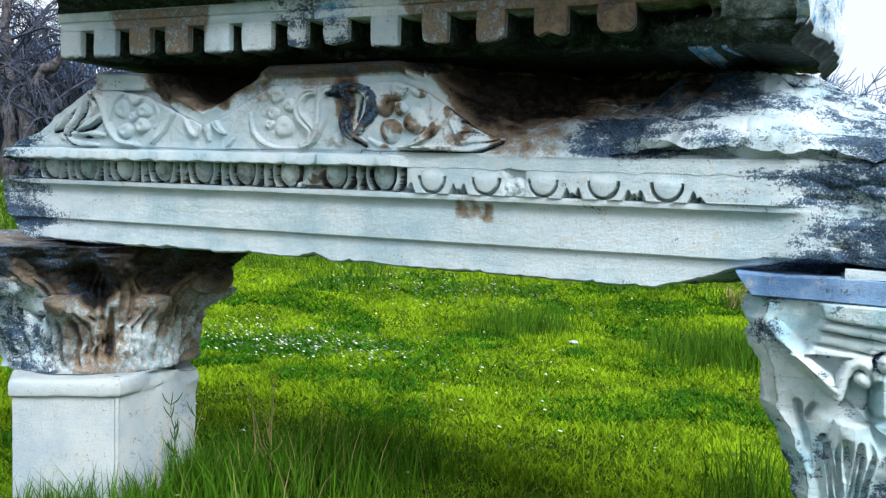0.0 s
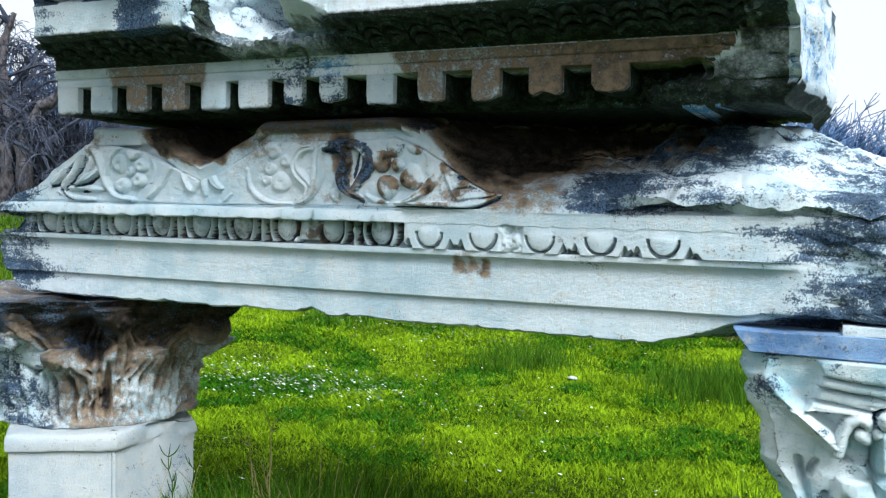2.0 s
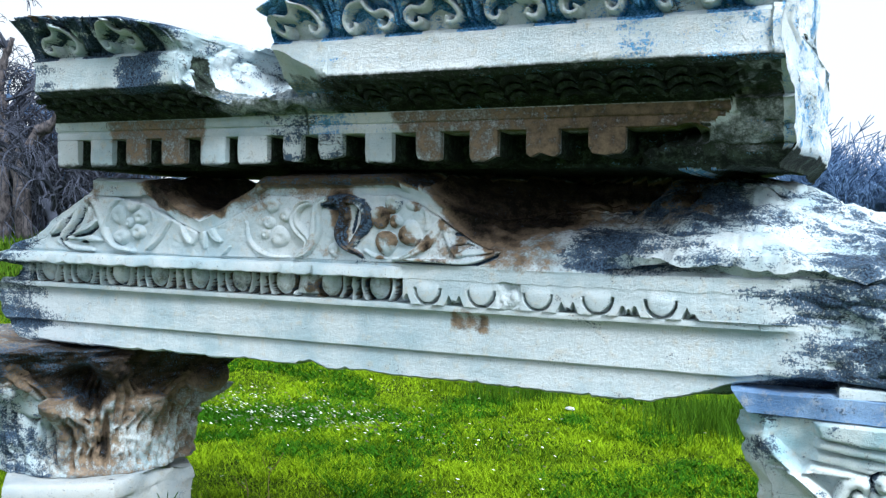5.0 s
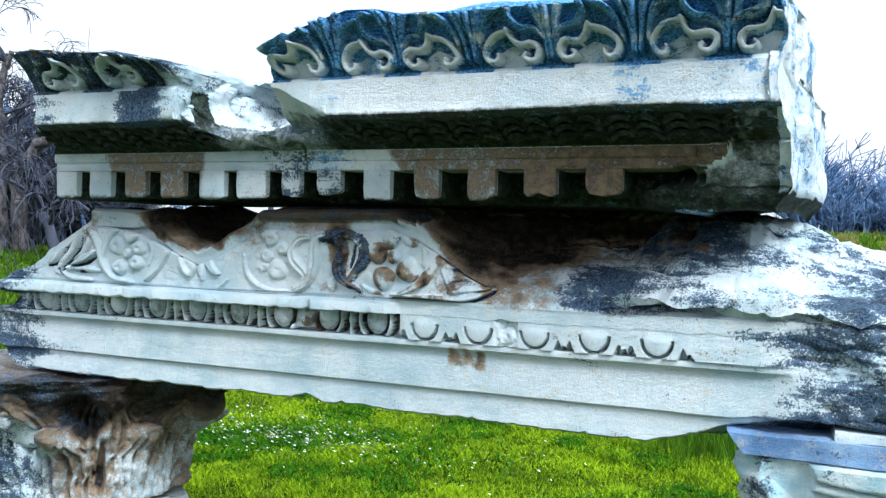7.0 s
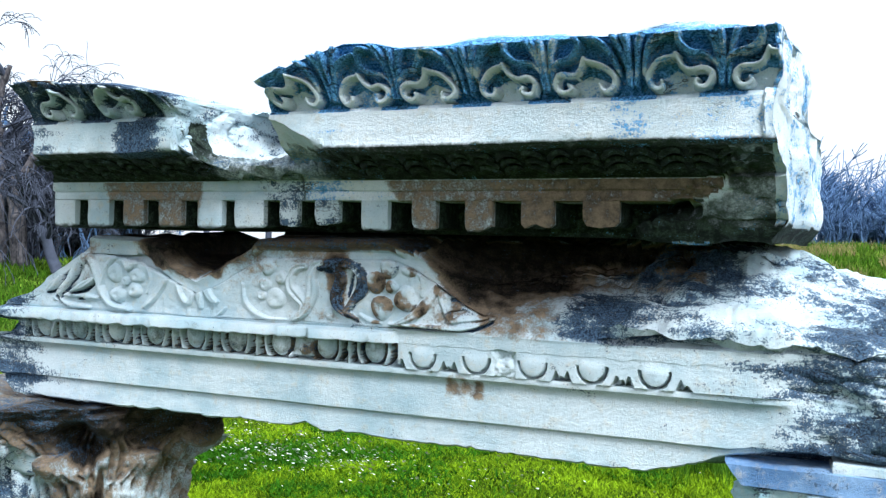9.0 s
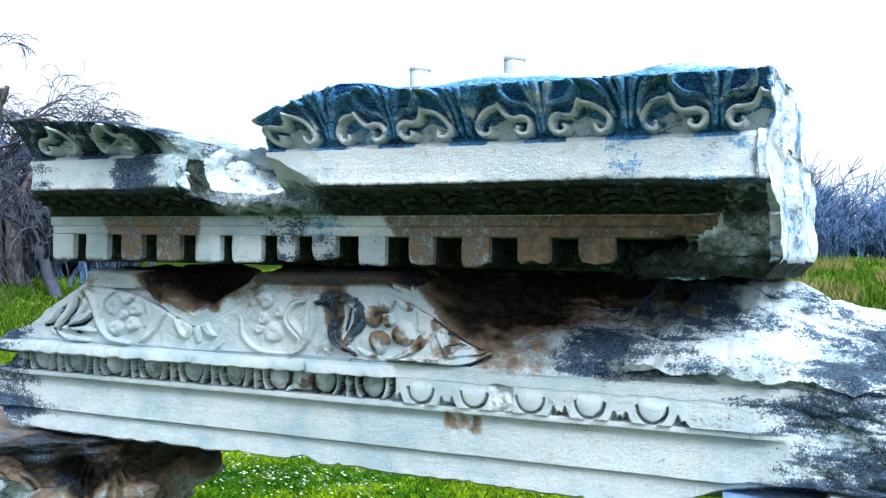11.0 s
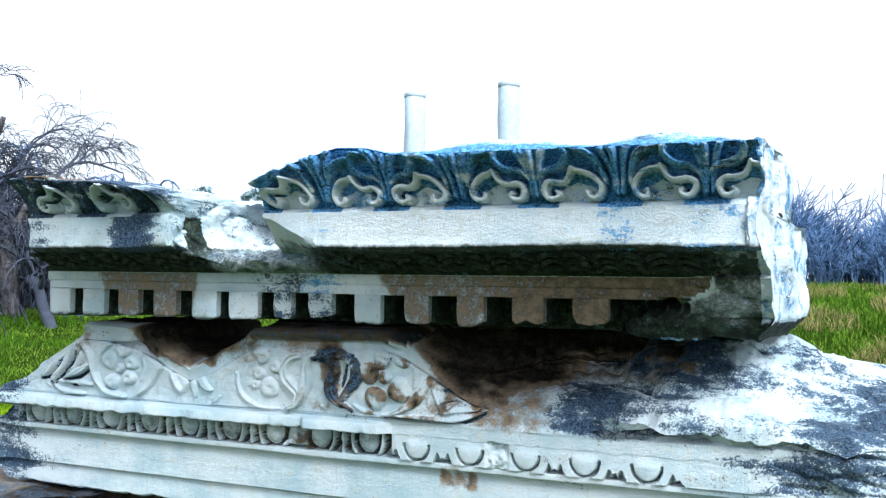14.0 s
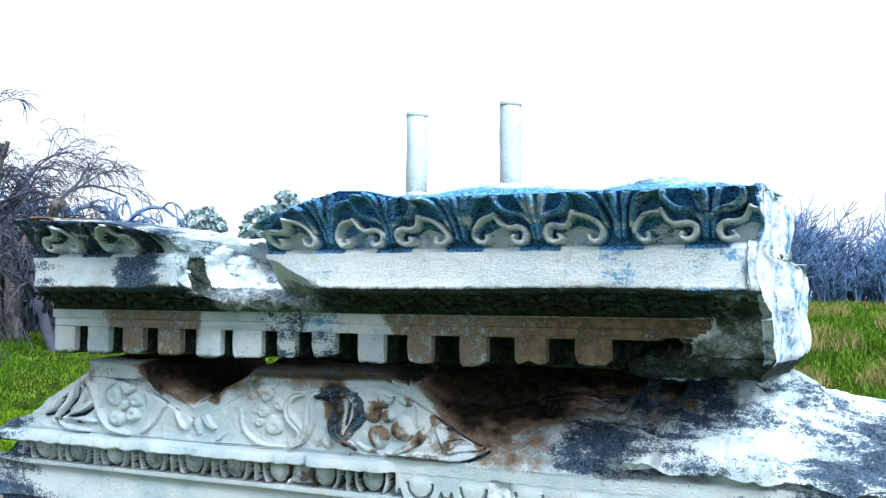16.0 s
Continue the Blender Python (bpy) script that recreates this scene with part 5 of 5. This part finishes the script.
def clumped(p, f, cut):
    keep = [noise.noise(Vector((x * f, y * f, 1.7))) > cut for x, y in p]
    return p[np.array(keep)]


def clump_height(x, y):
    return clamp(0.8 + 1.1 * noise.noise(Vector((x * 1.6, y * 1.6, 0))) + 0.8 * noise.noise(Vector((x * 5, y * 5, 2))), 0.55, 2.2)


p = fan(460000, 2.9, 13.0, -54, 10, 0.75)
bare = np.hypot(p[:, 0] + 1.13, (p[:, 1] - 3.83) * 0.8) < rng.uniform(0.05, 0.30, len(p))
p = p[~bare]
d = np.hypot(p[:, 0], p[:, 1])
hh = rng.uniform(0.022, 0.065, len(p)) * np.array([clump_height(x, y) for x, y in p])
tufts("lawn_grass", p, hh, 0.0016 + 0.0005 * d, BLADE, "short bright green meadow grass", 1.3)
p = fan(90000, 11.0, 24, -58, 14, 0.9)
d = np.hypot(p[:, 0], p[:, 1])
hh = rng.uniform(0.04, 0.13, len(p)) * np.array([clump_height(x * 0.5, y * 0.5) for x, y in p])
tufts("bank_grass", p, hh, 0.0007 * d, BANK, "long green grass on the bank", 0.9)
p = clumped(fan(60000, 10.0, 23, -50, 16, 0.9), 0.9, -0.05)
tufts("dark_grass", p, rng.uniform(0.06, 0.20, len(p)), np.full(len(p), 0.009), RANK, "dark green weeds in clumps on the bank", 0.8)
p = clumped(fan(26000, 10.0, 20, -6, 16, 1.0), 0.7, 0.0)
tufts("dry_grass", p, rng.uniform(0.08, 0.28, len(p)), np.full(len(p), 0.006), STRAW, "straw-coloured dead grass on the bank", 0.9)
# rank grass by the supports and in a few clumps
spots = [(-2.25, 3.35, 0.32, 520, 0.28), (-2.0, 3.8, 0.35, 420, 0.24), (-2.98, 2.40, 0.26, 420, 0.20), (-2.62, 2.52, 0.20, 330, 0.22), (-2.47, 2.76, 0.10, 160, 0.20), (-2.46, 3.05, 0.10, 200, 0.26), (-0.85, 7.9, 0.50, 1900, 0.27), (-2.75, 8.3, 0.45, 1000, 0.22), (-0.2, 4.2, 0.22, 160, 0.36), (-2.05, 3.45, 0.35, 700, 0.27), (-2.35, 3.1, 0.22, 420, 0.20), (-0.15, 3.3, 0.2, 260, 0.30), (-1.7, 3.7, 0.6, 350, 0.11), (0.3, 2.62, 0.4, 300, 0.2)]
pp, hs = [], []
for x, y, r, n, h in spots:
    q = rng.normal(0, r * 0.6, (n, 2)) + (x, y)
    pp.append(q)
    hs.append(rng.uniform(0.5, 1.2, n) * h)
pp, hs = np.concatenate(pp), np.concatenate(hs)
keep = ~((pp[:, 0] < -2.56) & (pp[:, 0] > -3.45) & (pp[:, 1] > np.where(pp[:, 0] > -2.925, 2.50 + 0.62 * (pp[:, 0] + 2.925), 2.49)) & (pp[:, 1] < 3.45))
tufts("rank_grass", pp[keep], hs[keep], np.full(keep.sum(), 0.004), RANK, "tall dark green grass round the stones", 0.55)
p = np.concatenate([clumped(fan(150000, 3.2, 12, -52, 8, 0.7), 1.1, 0.10), rng.normal(0, 1, (9000, 2)) * (0.8, 0.35) + (-4.0, 6.3)])
d = np.hypot(p[:, 0], p[:, 1])
tufts("clover", p, rng.uniform(0.03, 0.075, len(p)), 0.003 + 0.0006 * d, CLOVER, "dark green clover and low weeds in the lawn", 2.0)
p = rng.normal(0, 0.28, (220, 2)) + (-0.6, 4.3)
tufts("feather_grass", p, rng.uniform(0.12, 0.30, 220), np.full(220, 0.0022), BLADE, "fine arching grass stems going to seed", 1.6)
p = rng.normal(0, 0.22, (60, 2)) + (-2.2, 3.3)
tufts("dead_stalks", p, rng.uniform(0.2, 0.5, 60), np.full(60, 0.0025), STRAW, "thin dry stalks beside the pedestal", 0.6)


def daisies(places, size):
    verts, faces = [], []
    for x, y in places:
        z = ground_z(x, y) + 0.07 + 0.03 * rng.uniform()
        r = size * rng.uniform(0.7, 1.25)
        tx, ty = rng.uniform(-0.5, 0.5, 2)
        o = len(verts)
        verts.append((x, y, z + 0.004))
        for k in range(8):
            a = 2 * math.pi * k / 8
            q = r * (1 if k % 2 else 0.8)
            verts.append((x + q * math.cos(a), y + q * math.sin(a), z + q * (tx * math.cos(a) + (ty - 0.5) * math.sin(a))))
        faces += [(o, o + 1 + k, o + 1 + (k + 1) % 8) for k in range(8)]
    me = bpy.data.meshes.new("daisies")
    me.from_pydata(verts, [], faces)
    me.materials.append(PETAL)
    return tagged(new("daisies", me), "small white daisies scattered in the grass", "flowers", kind="stuff")


q = [rng.normal(0, 1, (420, 2)) * (0.75, 0.30) + (-4.05, 6.3), rng.normal(0, 1, (50, 2)) * (0.5, 0.25) + (-4.6, 6.9), rng.normal(0, 1, (380, 2)) * (1.0, 0.5) + (-4.0, 9.3), fan(330, 3.6, 12, -50, 5)]
daisies(np.concatenate(q), 0.0135)


# ---- far columns ----
def far_column(x, y, h, r):
    ob = thing("column", "tall pale marble column shaft standing alone on the bank", "column", (x, y, 1.3), "far columns")
    z0 = 1.2
    cuts = [z0, lerp(z0, h, 0.30), lerp(z0, h, 0.62), h]
    for i in range(3):
        a, b = cuts[i], cuts[i + 1]
        rings = []
        for s, o in ((0, -0.03), (0.012, 0), (0.3, 0), (0.6, 0), (0.985, 0), (1, -0.03)):
            z = lerp(a, b, s)
            rings.append(ring(x, y, z, r * (1.06 - 0.08 * (z - z0) / (h - z0)) + o * r, 0, 28))
        lathe("drum", rings, FAR, ob, lambda x, y, z: (clamp(0.08 + 0.3 * fbm(x, y, z, 0.8) + 0.35 * within(z, lerp(z0, h, 0.62), lerp(z0, h, 0.66), 0.1)), 0, 0), lambda x, y, z: 0.05)
    lathe("necking", [ring(x, y, h + a, r * q, 0, 28) for a, q in ((0, 0.97), (0.02, 1.01), (0.1, 1.03), (0.16, 1.02), (0.2, 0.98))], FAR, ob, lambda x, y, z: (0.12, 0, 0))


far_column(-16.20, 35.0, 9.83, 0.46)
far_column(-11.90, 35.0, 9.98, 0.45)


# ---- bare trees ----
def branchy(rnd, start, direction, length, radius, depth, droop, pcs, twist=0.5, fine=0.003):
    """Grows a crooked limb with side branches; adds tube pieces."""
    n = 6 if depth > 1 else 5
    pts, d, p = [Vector(start)], Vector(direction).normalized(), Vector(start)
    for i in range(n):
        d = (d + Vector((rnd.uniform(-1, 1), rnd.uniform(-1, 1), rnd.uniform(-1, 1))) * twist * 0.35 + Vector((0, 0, -droop * (i + 1) / n))).normalized()
        p = p + d * (length / n)
        pts.append(p.copy())
    rr = [max(fine, lerp(radius, radius * 0.45, i / n)) for i in range(n + 1)]
    pcs.append(tube_data(pts, rr, 5 if depth > 2 else 3))
    if depth <= 0:
        return
    for k in range(rnd.randint(3, 5) if depth > 1 else rnd.randint(3, 6)):
        i = rnd.randint(2, n)
        dd = (pts[i] - pts[i - 1]).normalized() + Vector((rnd.uniform(-1, 1), rnd.uniform(-1, 1), rnd.uniform(-0.5, 0.9))) * 0.9
        branchy(rnd, pts[i], dd, length * rnd.uniform(0.45, 0.75), rr[i] * 0.6, depth - 1, droop * 1.25, pcs, twist, fine)


def bare_tree(x, y, h, label, mat, seed, droop=0.12, depth=4, lean=(0, 0), fine=0.006):
    rnd = random.Random(seed)
    z = ground_z(x, y) - 0.1
    ob = thing("tree", label, "tree", (x, y, z), "bare trees")
    trunk = [Vector((x + lean[0] * s * h * 0.4 + 0.08 * h * rnd.uniform(-0.3, 0.3) * s, y + lean[1] * s, z + 0.42 * h * s)) for s in np.linspace(0, 1, 7)]
    v, f = tube_data(trunk, [0.045 * h * (1 - 0.45 * i / 6) * 0.7 for i in range(7)], 10)
    part("trunk", mesh_of("trunk", v, f, mat, None, 60), ob)
    pcs = []
    for k in range(9):
        a = 2 * math.pi * k / 9 + rnd.uniform(-0.4, 0.4)
        i = rnd.choice((3, 4, 5, 6, 6))
        branchy(rnd, trunk[i], (math.cos(a) * 0.9, math.sin(a) * 0.9, rnd.uniform(0.6, 1.6)), h * rnd.uniform(0.28, 0.42), 0.016 * h, depth - 1, droop, pcs, 0.7, fine)
    v, f = joined(pcs)
    part("crown", mesh_of("crown", v, f, mat, None, 60), ob)


bare_tree(-14.4, 13.6, 4.7, "bare weeping tree with drooping grey twigs", TWIG, 3, 0.62, 5)
bare_tree(-13.9, 14.6, 4.3, "low bare weeping tree with arching twigs", TWIG, 21, 0.66, 5)
bare_tree(-15.2, 14.4, 4.6, "bare weeping tree beside the brushwood", TWIG, 34, 0.6, 5)
bare_tree(-15.6, 13.0, 5.0, "bare grey tree behind the brush", BARK, 5, 0.20, 4)
bare_tree(-12.0, 11.4, 3.4, "leaning bare tree with pale brown trunk", BARK, 8, 0.25, 4, (-0.5, 0))


def old_tree(points, radii, label, seed):
    """A thick crooked trunk with a few bare limbs."""
    rnd = random.Random(seed)
    x, y, z = points[0]
    ob = thing("tree", label, "tree", (x, y, z), "bare trees")
    line = bowed(points, 18)
    rr = [float(np.interp(i / 17, np.linspace(0, 1, len(radii)), radii)) for i in range(18)]
    v, f = tube_data(line, rr, 12)
    v = roughen(v, f, lambda x, y, z: 0.10)
    part("trunk", mesh_of("trunk", v, f, TRUNK, None, 0), ob)
    pcs = []
    for k in range(9):
        i = rnd.randint(6, 17)
        branchy(rnd, line[i], (rnd.uniform(-1, 1), rnd.uniform(-1, 1), rnd.uniform(0.2, 1.2)), rnd.uniform(0.8, 1.5), 0.035, 3, 0.25, pcs, 0.8, 0.006)
    v, f = joined(pcs)
    part("crown", mesh_of("crown", v, f, BARK, None, 60), ob)


old_tree([(-13.15, 11.6, ground_z(-13.15, 11.6) - 0.1), (-13.33, 11.6, 2.37), (-13.22, 11.6, 2.73), (-12.9, 11.6, 3.05), (-12.55, 11.65, 3.29), (-12.3, 11.7, 3.7)], (0.15, 0.13, 0.12, 0.11, 0.09, 0.05), "old leaning tree with pale peeling trunk", 41)
old_tree([(-13.6, 11.5, ground_z(-13.6, 11.5) - 0.1), (-13.64, 11.5, 2.95), (-13.7, 11.5, 4.0), (-13.4, 11.5, 4.75)], (0.12, 0.10, 0.07, 0.03), "upright bare tree with pale peeling trunk", 42)


def thicket(name, label, centre, size, n, h, mat, seed, fine, kind_lean=0.25, depth=1):
    """Upright shrubs without leaves, grown close together."""
    rnd = random.Random(seed)
    pcs = []
    for k in range(n):
        x, y = centre[0] + rnd.uniform(-1, 1) * size[0], centre[1] + rnd.uniform(-1, 1) * size[1]
        z = ground_z(x, y) - 0.05
        hh = h * rnd.uniform(0.55, 1.1) * (0.8 + 0.4 * noise.noise(Vector((x * 0.5, y * 0.5, 5))))
        branchy(rnd, (x, y, z), (rnd.uniform(-1, 1) * kind_lean, rnd.uniform(-1, 1) * kind_lean, 1), hh, fine * 2.2, depth, 0.02, pcs, 0.35, fine)
    v, f = joined(pcs)
    ob = new(name, mesh_of(name, v, f, mat, None, 0))
    return tagged(ob, label, "shrubs", kind="stuff")


thicket("thicket", "dense leafless grey-blue shrubs on top of the bank", (2.5, 26.5), (3.5, 3.0), 900, 1.6, TWIG, 11, 0.011, 0.3, 2)
thicket("brushwood", "tangled brown leafless brushwood under the trees", (-15.6, 13.8), (2.2, 1.3), 950, 1.45, BARK, 12, 0.009, 0.55, 2)


def bush(x, y, z, r, seed):
    rnd = random.Random(seed)
    ob = thing("far_tree", "distant dark evergreen tree", "tree", (x, y, ground_z(x, y)), "distant trees")
    v, f = tube_data([(x, y, ground_z(x, y) - 0.2), (x, y, z)], [0.25, 0.12], 8)
    part("trunk", mesh_of("trunk", v, f, BARK), ob)
    verts, faces = [], []
    for k in range(900):
        while True:
            q = Vector((rnd.uniform(-1, 1), rnd.uniform(-1, 1), rnd.uniform(-0.8, 1)))
            if q.length < 1 and noise.noise(q * 2.2 + Vector((seed, 0, 0))) > -0.12 + 0.3 * (q.length - 0.6):
                break
        c = Vector((x, y, z)) + q * r
        o = len(verts)
        a, b = Vector((rnd.uniform(-1, 1), rnd.uniform(-1, 1), rnd.uniform(-1, 1))) * r * 0.13, Vector((rnd.uniform(-1, 1), rnd.uniform(-1, 1), rnd.uniform(-1, 1))) * r * 0.13
        verts += [tuple(c + a), tuple(c + b), tuple(c - a * 0.8), tuple(c - b)]
        faces.append((o, o + 1, o + 2, o + 3))
    part("crown", mesh_of("crown", verts, faces, HAZY_LEAF, None, 0), ob)


bush(-42.5, 54.0, 7.0, 1.7, 1)
bush(-37.0, 54.0, 6.6, 1.9, 2)
bush(-36.0, 55.0, 8.6, 1.1, 3)
bush(-33.8, 54.0, 7.0, 1.6, 4)


rock = thing("rock", "small grey stone lying in the bank grass", "rock", (0.36, 12.6, ground_z(0.36, 12.6)))
v, f = lump_data((0, 0, 0), (0.17, 0.12, 0.10), 14, 10)
v = [(x + 0.36, y + 12.6, z + ground_z(0.36, 12.6) + 0.05) for x, y, z in v]
part("body", mesh_of("rock", roughen(v, f, lambda x, y, z: 0.06), f, ROUGH, lambda x, y, z: (0.3, 0.1, 0), 0), rock)


def weed(x, y, h, seed, label, mat, leafy):
    """A thin upright stem with short side stems and narrow leaves."""
    rnd = random.Random(seed)
    z = ground_z(x, y) - 0.02
    ob = thing("weed", label, "weed", (x, y, z), "weeds by the pedestal")
    stem = [Vector((x, y, z))]
    for i in range(8):
        stem.append(stem[-1] + Vector((rnd.uniform(-1, 1) * 0.018, rnd.uniform(-1, 1) * 0.012, h / 8)))
    v, f = tube_data(stem, [0.0042 - 0.0003 * i for i in range(9)], 6)
    part("stem", mesh_of("stem", v, f, mat, None, 60), ob)
    for k in range(18 if leafy else 4):
        i = rnd.randint(2, 8)
        a = rnd.uniform(0, 2 * math.pi)
        d = Vector((math.cos(a), math.sin(a) * 0.6, rnd.uniform(0.5, 1.3))).normalized()
        n = rnd.uniform(0.04, 0.075) if leafy else rnd.uniform(0.05, 0.11)
        pts = bowed([stem[i], stem[i] + d * n * 0.6, stem[i] + d * n + Vector((0, 0, 0.02))], 7)
        v, f = tube_data(pts, [0.0012, 0.0025, 0.003, 0.003, 0.0025, 0.002, 0.001] if leafy else [0.002] * 7, 6, 0.35)
        nm = "leaf" if leafy else "twig"
        part(nm, mesh_of(nm, v, f, mat, None, 60), ob)


weed(-2.52, 3.02, 0.42, 4, "dark green weed with narrow leaves beside the pedestal", RANK, True)
weed(-2.50, 3.14, 0.34, 9, "dark green weed with narrow leaves beside the pedestal", RANK, True)
weed(-2.28, 3.30, 0.52, 5, "pale dry forked weed stalk in the tall grass", STRAW, False)
weed(-2.18, 3.22, 0.40, 6, "pale dry forked weed stalk in the tall grass", STRAW, False)
weed(-2.36, 3.42, 0.46, 7, "pale dry forked weed stalk in the tall grass", STRAW, False)

pebble = thing("stone", "small white stone lying in the lawn", "stone", (-2.1, 7.8, ground_z(-2.1, 7.8)))
v, f = lump_data((0, 0, 0), (0.048, 0.035, 0.016), 12, 8)
v = [(x - 2.1, y + 7.8, z + ground_z(-2.1, 7.8) + 0.035) for x, y, z in v]
part("body", mesh_of("stone", roughen(v, f, lambda x, y, z: 0.03), f, PALE, lambda x, y, z: (0.0, 0.0, 0), 0), pebble)
